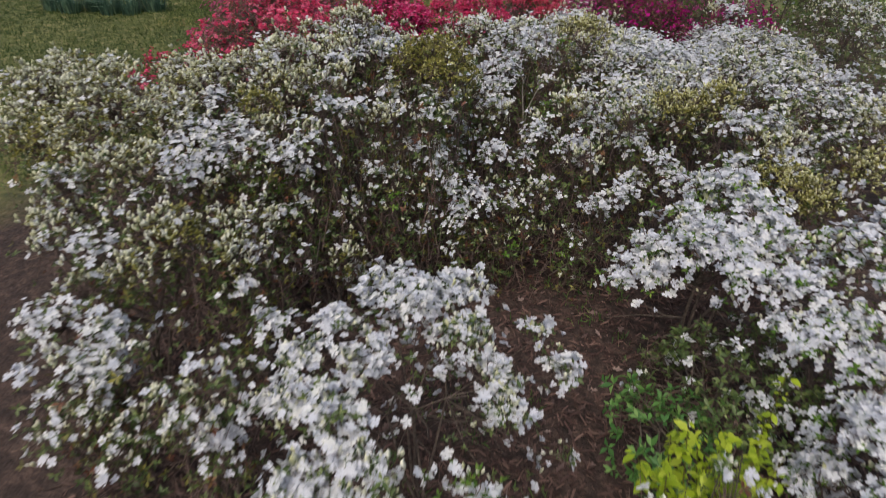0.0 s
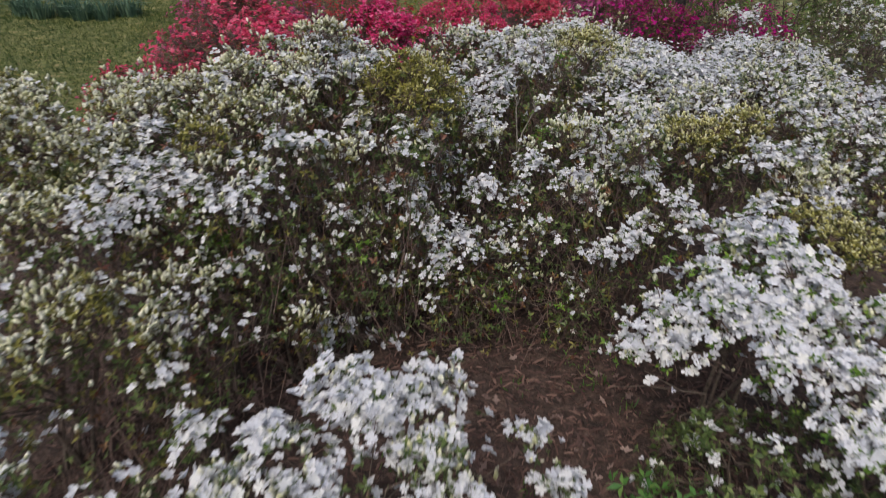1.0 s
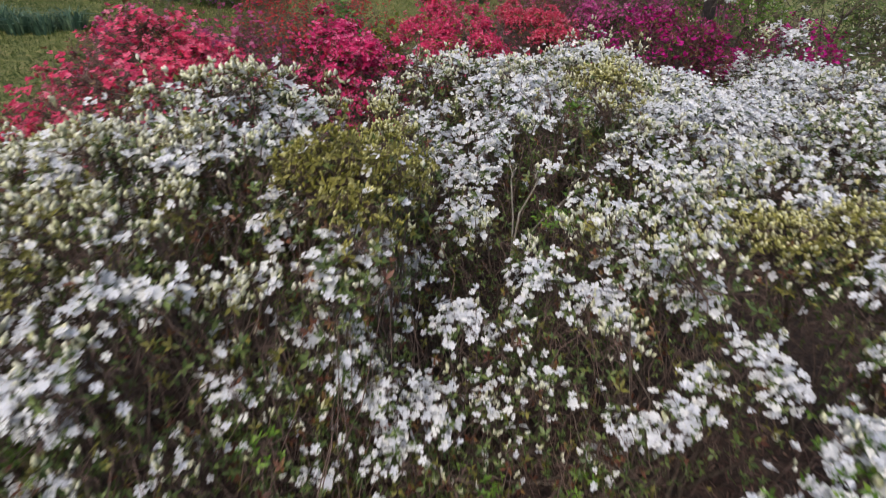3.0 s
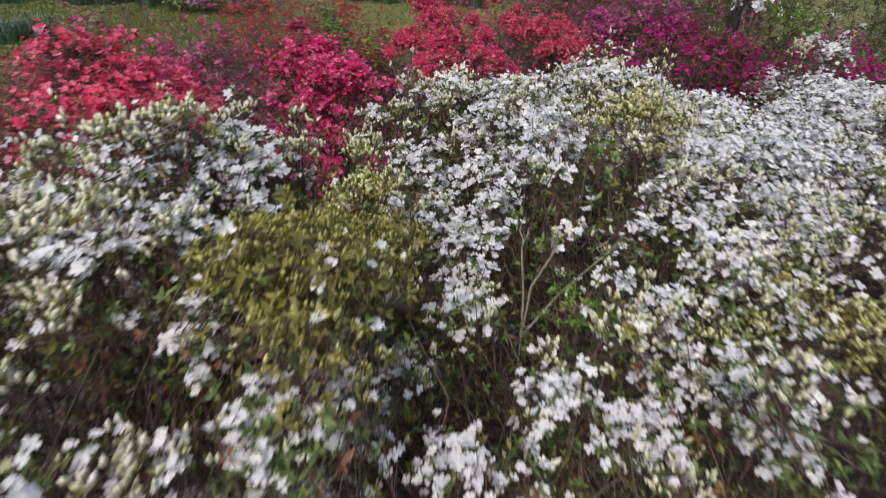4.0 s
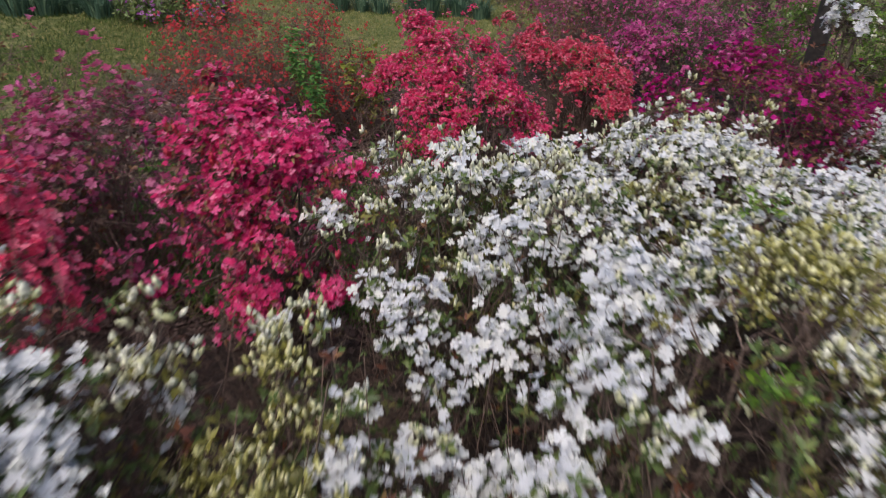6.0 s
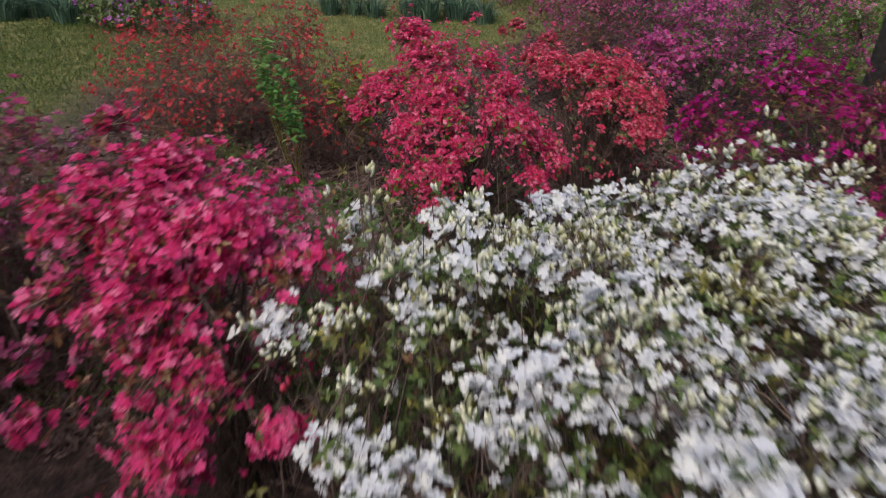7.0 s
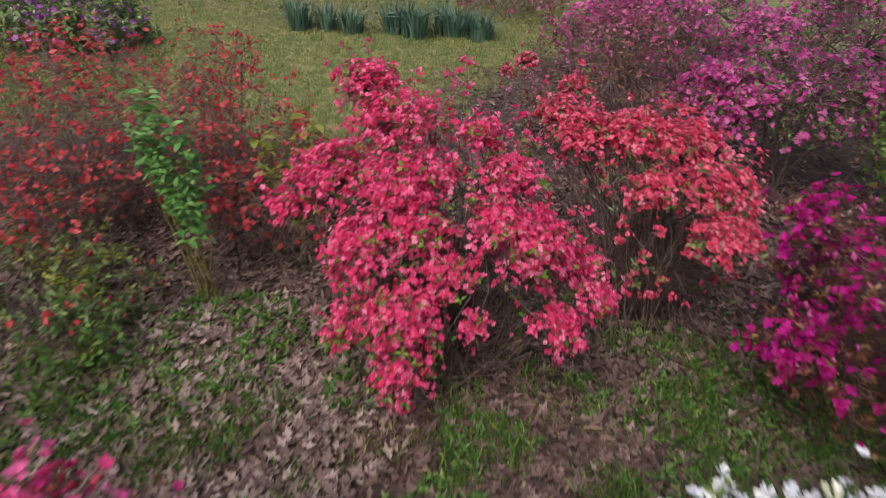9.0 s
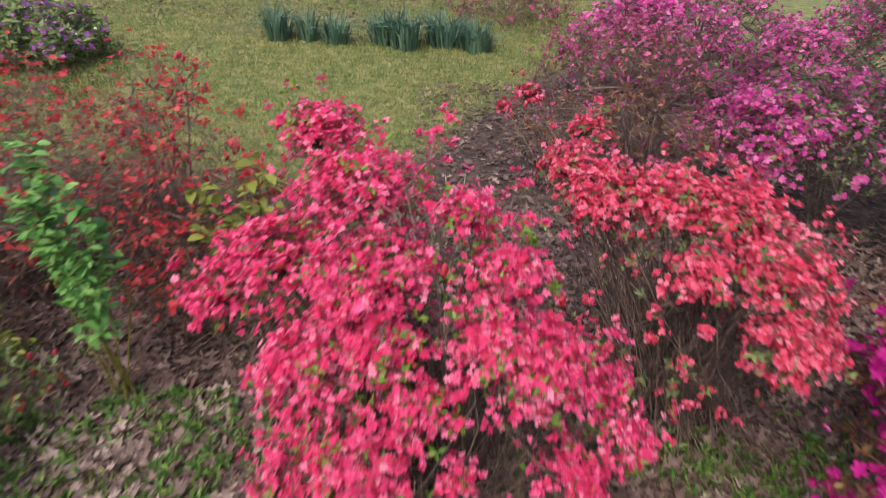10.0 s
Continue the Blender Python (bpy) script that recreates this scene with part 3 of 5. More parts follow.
shrub("white azalea in full bloom beside the path", 1.4, 3.2, 0.5, 0.4, 0.36, "white", 1250, 0.85, 0.3, 0.5, seed=4,
      spots=((1.04, 3.15, -0.12, 0.08), (1.19, 3.08, -0.06, 0.12), (1.2, 3.2, 0.03, 0.14), (1.38, 3.05, 0.14, 0.17), (1.36, 3.2, 0.2, 0.14), (1.5, 3.42, 0.27, 0.15), (1.6, 3.33, 0.32, 0.16), (1.72, 3.2, 0.22, 0.18), (1.55, 3, 0.12, 0.16)), loose=0.1, leaf="fresh", low=0.2, shade=0, near=200, patch=0.35, size=0.0245)
shrub("white azalea in full bloom with fresh shoots", 2.05, 2.65, 0.6, 0.6, 0.36, "white", 2100, 0.82, 0.4, 0.5, "fresh", seed=5,
      spots=((1.5, 2.72, 0.13, 0.12), (1.75, 2.97, 0.13, 0.18), (1.75, 2.68, 0.06, 0.16), (1.67, 2.43, -0.02, 0.14), (1.87, 2.45, 0, 0.18), (2, 2.8, 0.15, 0.22), (1.9, 2.2, -0.08, 0.16), (2.2, 2.5, 0.1, 0.25), (2.3, 2.9, 0.22, 0.25), (2.05, 2.1, 0, 0.2), (2.6, 2.6, 0.2, 0.3)), loose=0.1, shade=0, near=200, patch=0.35, size=0.0245)
shrub("flowerless azalea with fresh green leaves", 1.1, 2.36, 0.3, 0.36, -0.36, "white", 240, 0.0, 0.0, 0.95, "sapling", seed=6, leaf_size=0.06)
shrub("sparse azalea seedling in the mulch", -0.42, 3.68, 0.2, 0.16, -0.3, "white", 90, 0.5, 0.3, 0.7, seed=58, near=20, pads=6, stems=3, shade=0.0)
shrub("white azalea in full bloom at the corner of the bed", 1.9, 1.75, 0.4, 0.5, 0.14, "white", 1600, 0.9, 0.2, 0.5, "fresh", seed=67, near=120, size=0.0245, shade=0.1, patch=0.3)
shrub("dark green azalea in the shade of white ones", 1.5, 2.72, 0.5, 0.5, -0.22, "white", 600, 0.05, 0.02, 0.95, seed=69, leaf_size=0.045)
# The tall mound, clump by clump.
clumped("white azalea with open flowers and cream buds", -1.01, 2.20, 300,
        ((-0.98, 1.94, -0.10, 0.09, "m"), (-0.92, 1.97, -0.24, 0.09, "w"), (-1.11, 1.98, -0.04, 0.09, "m"), (-0.91, 2.01, 0.06, 0.09, "m"), (-0.93, 2.31, -0.08, 0.06, "m"), (-1.20, 2.38, 0.10, 0.06, "s"),))
clumped("white azalea with open flowers and cream buds", -1.46, 2.21, 301,
        ((-1.34, 2.02, -0.23, 0.12, "m"), (-1.59, 2.04, -0.22, 0.12, "m"), (-1.47, 2.07, -0.11, 0.09, "m"), (-1.45, 2.13, 0.01, 0.10, "w"), (-1.30, 2.14, 0.09, 0.07, "m"), (-1.63, 2.14, 0.00, 0.10, "m"), (-1.39, 2.20, 0.18, 0.07, "w"),))
clumped("white azalea thick with cream buds", -1.62, 2.91, 302,
        ((-1.76, 2.42, 0.07, 0.11, "w"), (-1.65, 2.49, 0.20, 0.08, "m"), (-1.41, 2.56, 0.27, 0.10, "b"), (-1.62, 2.61, 0.33, 0.08, "w"), (-1.32, 2.74, 0.37, 0.12, "b"), (-1.55, 2.84, 0.47, 0.11, "s"), (-1.92, 2.86, 0.31, 0.13, "b"), (-1.93, 3.01, 0.48, 0.12, "m"), (-1.36, 3.06, 0.57, 0.08, "w"), (-1.50, 3.14, 0.60, 0.08, "b"), (-1.75, 3.16, 0.53, 0.12, "b"),))
clumped("white azalea thick with cream buds", -1.02, 2.92, 303,
        ((-1.08, 2.60, 0.04, 0.07, "s"), (-0.88, 2.62, -0.01, 0.08, "s"), (-1.00, 2.72, 0.10, 0.05, "w"), (-1.22, 2.73, 0.34, 0.10, "o"), (-1.05, 2.77, 0.22, 0.10, "b"), (-0.96, 2.91, 0.17, 0.06, "w"), (-1.16, 2.92, 0.33, 0.07, "b"), (-1.05, 2.92, 0.21, 0.08, "b"), (-0.77, 2.95, 0.14, 0.05, "s"), (-0.99, 3.04, 0.28, 0.10, "b"),))
clumped("white azalea with sparse flowers and many bare twigs", -1.07, 3.51, 304,
        ((-1.18, 3.23, 0.25, 0.06, "s"), (-1.07, 3.32, 0.16, 0.09, "s"), (-1.27, 3.33, 0.36, 0.06, "b"), (-0.94, 3.37, 0.19, 0.05, "w"), (-0.91, 3.37, 0.55, 0.08, "w"), (-1.14, 3.39, 0.30, 0.07, "s"), (-1.12, 3.43, 0.45, 0.09, "s"), (-1.01, 3.44, 0.31, 0.09, "g"), (-1.05, 3.48, 0.54, 0.09, "w"), (-0.99, 3.49, 0.68, 0.06, "b"), (-1.18, 3.53, 0.62, 0.10, "w"), (-1.05, 3.61, 0.75, 0.10, "o"),))
clumped("white azalea with open flowers and cream buds", -0.70, 3.55, 305,
        ((-0.79, 3.23, -0.02, 0.07, "s"), (-0.54, 3.28, -0.04, 0.09, "b"), (-0.79, 3.35, 0.22, 0.07, "m"), (-0.74, 3.38, 0.57, 0.09, "w"), (-0.78, 3.42, 0.43, 0.04, "w"), (-0.70, 3.46, 0.30, 0.04, "s"), (-0.84, 3.48, 0.67, 0.08, "m"), (-0.60, 3.49, 0.11, 0.06, "s"), (-0.71, 3.50, 0.63, 0.06, "m"), (-0.58, 3.54, 0.19, 0.08, "m"), (-0.67, 3.57, 0.76, 0.06, "w"), (-0.64, 3.65, 0.90, 0.06, "m"),))
clumped("white azalea with sparse flowers and many bare twigs", -0.42, 3.82, 306,
        ((-0.53, 3.60, 0.75, 0.05, "w"), (-0.48, 3.60, 0.18, 0.07, "s"), (-0.31, 3.62, 0.17, 0.06, "g"), (-0.41, 3.68, 0.33, 0.07, "w"), (-0.45, 3.71, 0.43, 0.03, "s"), (-0.49, 3.74, 0.74, 0.04, "s"), (-0.32, 3.74, 0.28, 0.06, "m"), (-0.29, 3.77, 0.68, 0.06, "m"), (-0.39, 3.77, 0.65, 0.09, "b"), (-0.35, 3.82, 0.45, 0.10, "s"), (-0.63, 3.87, 0.81, 0.05, "b"),))
clumped("white azalea thick with cream buds", -1.63, 3.92, 307,
        ((-1.44, 3.44, 0.44, 0.09, "w"), (-1.33, 3.56, 0.50, 0.13, "w"), (-1.92, 3.62, 0.79, 0.18, "b"), (-1.47, 3.63, 0.54, 0.13, "w"), (-2.09, 3.65, 0.55, 0.19, "b"), (-1.51, 3.66, 0.63, 0.09, "b"), (-1.67, 3.69, 0.64, 0.19, "b"), (-1.58, 3.84, 0.68, 0.09, "b"), (-1.38, 3.85, 0.73, 0.08, "w"), (-1.61, 3.94, 0.77, 0.13, "b"), (-1.48, 3.99, 0.81, 0.12, "b"), (-2.05, 4.05, 0.85, 0.12, "b"), (-1.55, 4.28, 0.80, 0.13, "b"), (-1.74, 4.28, 0.80, 0.13, "b"),))
clumped("white azalea crowded with open flowers", -0.11, 3.94, 308,
        ((-0.17, 3.71, -0.07, 0.05, "w"), (-0.21, 3.74, 0.21, 0.06, "s"), (-0.09, 3.80, 0.02, 0.08, "s"), (-0.03, 3.82, 0.64, 0.06, "m"), (-0.19, 3.83, 0.48, 0.03, "w"), (-0.06, 3.86, 0.31, 0.07, "w"), (-0.09, 3.87, 0.70, 0.07, "w"), (-0.12, 3.90, 0.58, 0.06, "m"), (-0.14, 3.90, 0.38, 0.11, "m"), (0.00, 3.95, 0.83, 0.12, "o"),))
clumped("white azalea crowded with open flowers", 0.25, 3.99, 309,
        ((0.09, 3.68, -0.19, 0.05, "w"), (0.30, 3.77, -0.12, 0.05, "s"), (0.09, 3.79, -0.04, 0.09, "w"), (0.42, 3.84, -0.24, 0.08, "g"), (0.09, 3.88, 0.12, 0.10, "w"), (0.22, 3.88, 0.06, 0.11, "w"), (0.08, 3.94, 0.24, 0.05, "m"), (0.56, 3.95, -0.15, 0.08, "m"), (0.07, 3.98, 0.69, 0.06, "w"), (0.45, 4.01, -0.02, 0.08, "m"), (0.34, 4.06, 0.08, 0.08, "s"),))
clumped("white azalea crowded with open flowers", 0.91, 4.02, 310,
        ((1.10, 3.77, 0.13, 0.08, "w"), (0.99, 3.83, 0.03, 0.08, "w"), (0.88, 3.90, -0.32, 0.08, "g"), (0.93, 3.93, -0.24, 0.07, "w"), (0.68, 3.94, -0.18, 0.06, "s"), (0.81, 4.00, 0.05, 0.08, "s"), (0.96, 4.05, 0.30, 0.09, "m"),))
clumped("white azalea crowded with open flowers", 2.18, 4.03, 311,
        ((2.24, 3.60, 0.19, 0.13, "y"), (2.11, 3.76, 0.23, 0.15, "y"), (2.64, 3.82, 0.28, 0.14, "y"), (2.55, 3.94, 0.35, 0.14, "s"), (1.92, 3.94, 0.27, 0.07, "w"), (2.23, 3.99, 0.28, 0.11, "w"), (1.88, 4.01, 0.54, 0.08, "w"), (2.10, 4.01, 0.41, 0.10, "b"), (1.84, 4.04, 0.46, 0.10, "s"), (2.11, 4.07, 0.50, 0.10, "w"), (2.31, 4.08, 0.38, 0.11, "b"),))
clumped("white azalea crowded with open flowers", 1.32, 4.09, 312,
        ((1.47, 3.86, 0.20, 0.09, "w"), (1.39, 3.89, 0.33, 0.07, "w"), (1.23, 3.90, 0.18, 0.07, "w"), (1.23, 4.10, 0.58, 0.12, "m"), (1.29, 4.18, 0.36, 0.08, "w"),))
clumped("white azalea with open flowers and cream buds", 0.64, 4.35, 313,
        ((0.64, 4.02, 0.07, 0.10, "m"), (0.36, 4.16, 0.28, 0.10, "w"), (0.54, 4.17, 0.24, 0.11, "s"), (0.83, 4.24, 0.27, 0.11, "s"), (0.67, 4.32, 0.36, 0.10, "w"), (0.79, 4.38, 0.62, 0.04, "m"), (0.67, 4.43, 0.49, 0.05, "m"),))
clumped("white azalea thick with cream buds", -0.76, 4.39, 314,
        ((-0.81, 3.94, 0.88, 0.06, "b"), (-0.64, 4.08, 0.84, 0.07, "b"), (-0.70, 4.30, 0.90, 0.06, "w"), (-0.61, 4.31, 0.89, 0.05, "w"), (-0.95, 4.35, 0.92, 0.07, "m"), (-0.71, 4.38, 0.91, 0.11, "b"), (-0.82, 4.40, 0.89, 0.07, "m"), (-0.85, 4.55, 0.96, 0.07, "m"),))
clumped("white azalea thick with cream buds", -1.17, 4.43, 315,
        ((-1.13, 3.98, 0.70, 0.06, "s"), (-1.04, 4.02, 0.75, 0.17, "b"), (-1.16, 4.25, 0.88, 0.07, "w"), (-1.03, 4.32, 0.98, 0.08, "b"), (-1.17, 4.36, 0.88, 0.12, "b"), (-1.42, 4.44, 0.83, 0.08, "b"), (-0.99, 4.47, 0.92, 0.09, "b"), (-1.14, 4.55, 0.95, 0.06, "b"), (-1.43, 4.56, 0.77, 0.12, "b"),))
clumped("white azalea crowded with open flowers", -0.37, 4.45, 316,
        ((-0.20, 4.20, 0.90, 0.12, "o"), (-0.35, 4.22, 0.67, 0.06, "w"), (-0.52, 4.24, 0.72, 0.03, "w"), (-0.41, 4.29, 0.78, 0.05, "s"), (-0.33, 4.30, 0.70, 0.07, "m"), (-0.45, 4.39, 0.93, 0.07, "m"), (-0.22, 4.42, 0.80, 0.12, "o"), (-0.55, 4.43, 0.91, 0.05, "w"), (-0.42, 4.45, 0.93, 0.06, "w"), (-0.30, 4.60, 0.75, 0.12, "o"),))
clumped("azalea with olive leaves and unopened yellow-green buds", 0.00, 4.48, 317,
        ((-0.10, 4.12, 0.97, 0.12, "o"), (0.03, 4.15, 0.93, 0.12, "o"), (0.02, 4.26, 0.26, 0.13, "m"), (0.08, 4.35, 0.80, 0.12, "o"), (-0.08, 4.40, 0.85, 0.12, "o"), (0.05, 4.40, 0.45, 0.06, "m"), (0.15, 4.49, 0.35, 0.06, "m"), (0.02, 4.60, 0.75, 0.12, "o"), (-0.15, 4.65, 0.73, 0.12, "o"),))
clumped("white azalea thick with yellowish buds", 2.04, 4.51, 318,
        ((1.86, 4.25, 0.66, 0.11, "y"), (2.33, 4.30, 0.58, 0.11, "m"), (1.78, 4.31, 0.55, 0.14, "y"), (1.64, 4.40, 0.55, 0.13, "y"), (1.83, 4.47, 0.65, 0.08, "w"), (2.28, 4.53, 0.63, 0.13, "m"), (2.53, 4.64, 0.62, 0.15, "m"),))
clumped("white azalea thick with cream buds", -2.76, 4.53, 319,
        ((-2.60, 4.13, 0.40, 0.18, "o"), (-2.80, 4.23, 0.44, 0.18, "b"), (-2.83, 4.48, 0.68, 0.13, "b"), (-2.77, 4.49, 0.56, 0.26, "b"), (-2.80, 4.84, 0.72, 0.14, "b"),))
clumped("white azalea with open flowers and cream buds", 1.18, 4.63, 320,
        ((1.18, 4.31, 0.54, 0.04, "w"), (0.96, 4.32, 0.26, 0.10, "w"), (1.16, 4.39, 0.40, 0.04, "w"), (0.99, 4.41, 0.42, 0.05, "m"), (1.13, 4.41, 0.32, 0.10, "m"), (0.90, 4.43, 0.57, 0.10, "b"), (1.10, 4.51, 0.43, 0.03, "w"), (1.26, 4.60, 0.41, 0.06, "y"), (1.06, 4.62, 0.47, 0.12, "m"), (1.40, 4.64, 0.44, 0.06, "y"), (1.53, 4.67, 0.46, 0.07, "y"), (1.43, 4.71, 0.50, 0.11, "m"), (1.28, 4.88, 0.45, 0.05, "m"),))
clumped("azalea with fresh green leaves and few flowers", 0.76, 4.83, 321,
        ((0.78, 4.54, 0.58, 0.06, "g"), (0.48, 4.66, 0.48, 0.05, "b"), (0.96, 4.82, 0.52, 0.04, "w"), (0.83, 4.90, 0.39, 0.08, "g"),))
clumped("white azalea thick with cream buds", -0.64, 4.88, 322,
        ((-0.62, 4.50, 0.95, 0.06, "m"), (-0.71, 4.54, 0.95, 0.06, "b"), (-0.59, 4.59, 1.05, 0.04, "w"), (-0.73, 4.69, 1.12, 0.06, "b"), (-0.60, 4.70, 1.14, 0.06, "b"), (-0.95, 4.74, 1.03, 0.07, "b"), (-0.52, 4.80, 0.88, 0.06, "m"), (-0.35, 4.81, 0.82, 0.05, "w"), (-0.73, 4.82, 1.08, 0.06, "b"), (-0.90, 4.90, 0.98, 0.06, "w"), (-0.61, 4.90, 1.00, 0.07, "m"), (-0.62, 4.91, 1.10, 0.06, "b"), (-0.42, 4.93, 0.83, 0.04, "w"), (-0.50, 4.95, 0.90, 0.06, "w"), (-0.75, 5.00, 0.98, 0.07, "m"),))
clumped("white azalea with open flowers and cream buds", 0.23, 4.98, 323,
        ((0.21, 4.60, 0.30, 0.07, "m"), (0.35, 4.67, 0.50, 0.07, "m"), (0.39, 4.75, 0.39, 0.11, "b"), (0.10, 4.75, 0.69, 0.12, "o"), (-0.05, 4.85, 0.67, 0.12, "o"), (0.45, 4.92, 0.40, 0.05, "b"), (-0.01, 4.95, 0.83, 0.06, "y"), (0.09, 5.06, 0.80, 0.07, "y"), (0.39, 5.10, 0.41, 0.08, "w"), (0.39, 5.19, 0.53, 0.06, "w"),))
clumped("white azalea with open flowers and cream buds", 1.69, 5.32, 324,
        ((1.62, 4.89, 0.47, 0.07, "y"), (1.96, 4.95, 0.59, 0.15, "m"), (1.40, 4.96, 0.52, 0.13, "m"), (1.76, 5.07, 0.45, 0.14, "m"), (1.49, 5.08, 0.42, 0.06, "w"), (1.60, 5.15, 0.48, 0.08, "w"), (1.90, 5.30, 0.52, 0.16, "m"), (1.55, 5.40, 0.51, 0.09, "w"), (1.85, 5.40, 0.43, 0.10, "w"), (1.62, 5.57, 0.63, 0.10, "m"), (1.84, 5.64, 0.47, 0.11, "w"),))
clumped("white azalea thick with cream buds", -0.54, 5.35, 325,
        ((-0.46, 5.05, 0.94, 0.05, "b"), (-0.39, 5.07, 0.87, 0.06, "w"), (-0.63, 5.08, 1.08, 0.08, "b"), (-0.56, 5.12, 0.96, 0.07, "m"), (-0.38, 5.15, 0.86, 0.06, "w"), (-0.55, 5.25, 0.95, 0.06, "w"), (-0.80, 5.25, 0.98, 0.06, "m"), (-0.56, 5.27, 0.90, 0.06, "m"), (-0.45, 5.32, 0.89, 0.06, "w"), (-0.52, 5.40, 1.02, 0.04, "b"), (-0.65, 5.47, 0.95, 0.05, "b"), (-0.59, 5.51, 1.07, 0.03, "b"),))
clumped("white azalea crowded with open flowers", 1.20, 5.46, 326,
        ((1.07, 5.16, 0.52, 0.07, "s"), (1.15, 5.24, 0.56, 0.05, "w"), (1.20, 5.31, 0.66, 0.05, "m"), (1.40, 5.32, 0.53, 0.06, "w"), (0.99, 5.34, 0.84, 0.06, "g"), (1.30, 5.38, 0.62, 0.09, "w"), (1.34, 5.39, 0.74, 0.06, "b"), (1.15, 5.43, 0.85, 0.06, "b"), (1.23, 5.71, 0.84, 0.17, "y"),))
clumped("white azalea thick with yellowish buds", 0.06, 5.47, 327,
        ((0.15, 5.17, 0.54, 0.08, "y"), (-0.07, 5.31, 0.63, 0.08, "y"), (0.23, 5.33, 0.52, 0.06, "w"), (0.09, 5.40, 0.59, 0.06, "w"), (-0.02, 5.49, 0.65, 0.07, "y"), (-0.04, 5.51, 0.78, 0.06, "y"),))
clumped("white azalea crowded with open flowers", 0.70, 5.56, 328,
        ((0.82, 5.14, 0.57, 0.12, "s"), (0.55, 5.17, 0.54, 0.05, "w"), (0.55, 5.32, 0.62, 0.07, "w"), (0.82, 5.33, 0.77, 0.04, "w"), (0.72, 5.35, 0.77, 0.05, "m"), (0.42, 5.45, 0.45, 0.08, "w"), (0.58, 5.47, 0.68, 0.06, "w"), (0.68, 5.49, 0.78, 0.05, "w"), (0.86, 5.60, 0.79, 0.05, "w"), (0.68, 5.65, 0.74, 0.06, "w"), (0.84, 5.74, 0.80, 0.10, "w"), (0.91, 5.82, 0.86, 0.06, "m"),))
clumped("white azalea thick with cream buds", -0.30, 5.56, 329,
        ((-0.25, 5.40, 0.57, 0.07, "y"), (-0.32, 5.44, 0.81, 0.09, "b"), (-0.31, 5.49, 0.96, 0.04, "b"), (-0.32, 5.50, 0.69, 0.04, "w"),))
clumped("white azalea with open flowers and cream buds", 0.10, 5.72, 330,
        ((0.10, 5.52, 0.68, 0.05, "m"), (0.27, 5.52, 0.53, 0.07, "m"), (-0.11, 5.58, 0.80, 0.06, "b"), (-0.04, 5.72, 0.76, 0.07, "b"), (0.28, 5.74, 0.52, 0.06, "w"),))
clumped("white azalea with open flowers and cream buds", 3.04, 5.90, 331,
        ((3.15, 5.11, 0.32, 0.22, "m"), (3.45, 5.13, 0.22, 0.22, "b"), (2.85, 5.69, 0.45, 0.20, "m"), (2.66, 5.75, 0.56, 0.18, "m"), (3.18, 5.78, 0.47, 0.20, "m"), (3.18, 6.12, 0.55, 0.21, "m"), (2.69, 6.29, 0.42, 0.20, "m"), (3.14, 6.56, 0.58, 0.23, "m"),))
clumped("white azalea crowded with open flowers", 1.92, 6.23, 332,
        ((1.56, 5.84, 0.63, 0.11, "w"), (1.73, 5.91, 0.63, 0.09, "w"), (1.54, 6.00, 0.66, 0.09, "m"), (2.41, 6.02, 0.40, 0.11, "w"), (1.83, 6.03, 0.57, 0.14, "w"), (1.73, 6.10, 0.66, 0.09, "w"), (2.12, 6.11, 0.51, 0.19, "w"), (1.41, 6.11, 0.69, 0.09, "w"), (2.25, 6.12, 0.45, 0.14, "w"), (1.64, 6.15, 0.67, 0.15, "m"), (2.40, 6.15, 0.45, 0.17, "w"), (2.55, 6.52, 0.52, 0.15, "w"), (1.73, 6.55, 0.66, 0.09, "c"),))
clumped("white azalea crowded with open flowers", 0.64, 6.29, 333,
        ((0.81, 5.88, 0.81, 0.08, "w"), (0.47, 5.93, 0.55, 0.08, "w"), (0.63, 6.04, 0.57, 0.08, "w"), (0.23, 6.07, 0.51, 0.09, "w"), (0.28, 6.12, 0.63, 0.05, "w"), (0.53, 6.19, 0.66, 0.06, "w"), (0.41, 6.19, 0.66, 0.05, "m"), (1.13, 6.19, 0.74, 0.08, "m"), (0.59, 6.22, 0.79, 0.06, "w"), (1.01, 6.26, 0.59, 0.08, "w"), (0.86, 6.30, 0.60, 0.08, "w"), (0.72, 6.31, 0.70, 0.06, "w"), (0.48, 6.32, 0.69, 0.07, "w"), (0.80, 6.35, 0.71, 0.19, "m"), (0.69, 6.51, 0.72, 0.06, "c"),))
clumped("white azalea thick with cream buds", 0.18, 6.68, 334,
        ((0.10, 6.27, 0.56, 0.06, "w"), (0.34, 6.30, 0.64, 0.05, "b"), (0.14, 6.35, 0.68, 0.05, "m"), (0.30, 6.39, 0.80, 0.06, "m"), (0.07, 6.47, 0.74, 0.06, "b"), (-0.09, 6.55, 0.69, 0.07, "c"), (0.21, 6.60, 0.83, 0.07, "c"), (0.40, 6.63, 0.82, 0.07, "c"), (0.44, 6.63, 0.63, 0.08, "m"), (0.11, 6.89, 0.68, 0.05, "w"), (0.11, 6.91, 1.03, 0.01, "b"), (0.01, 6.96, 0.81, 0.03, "b"),))
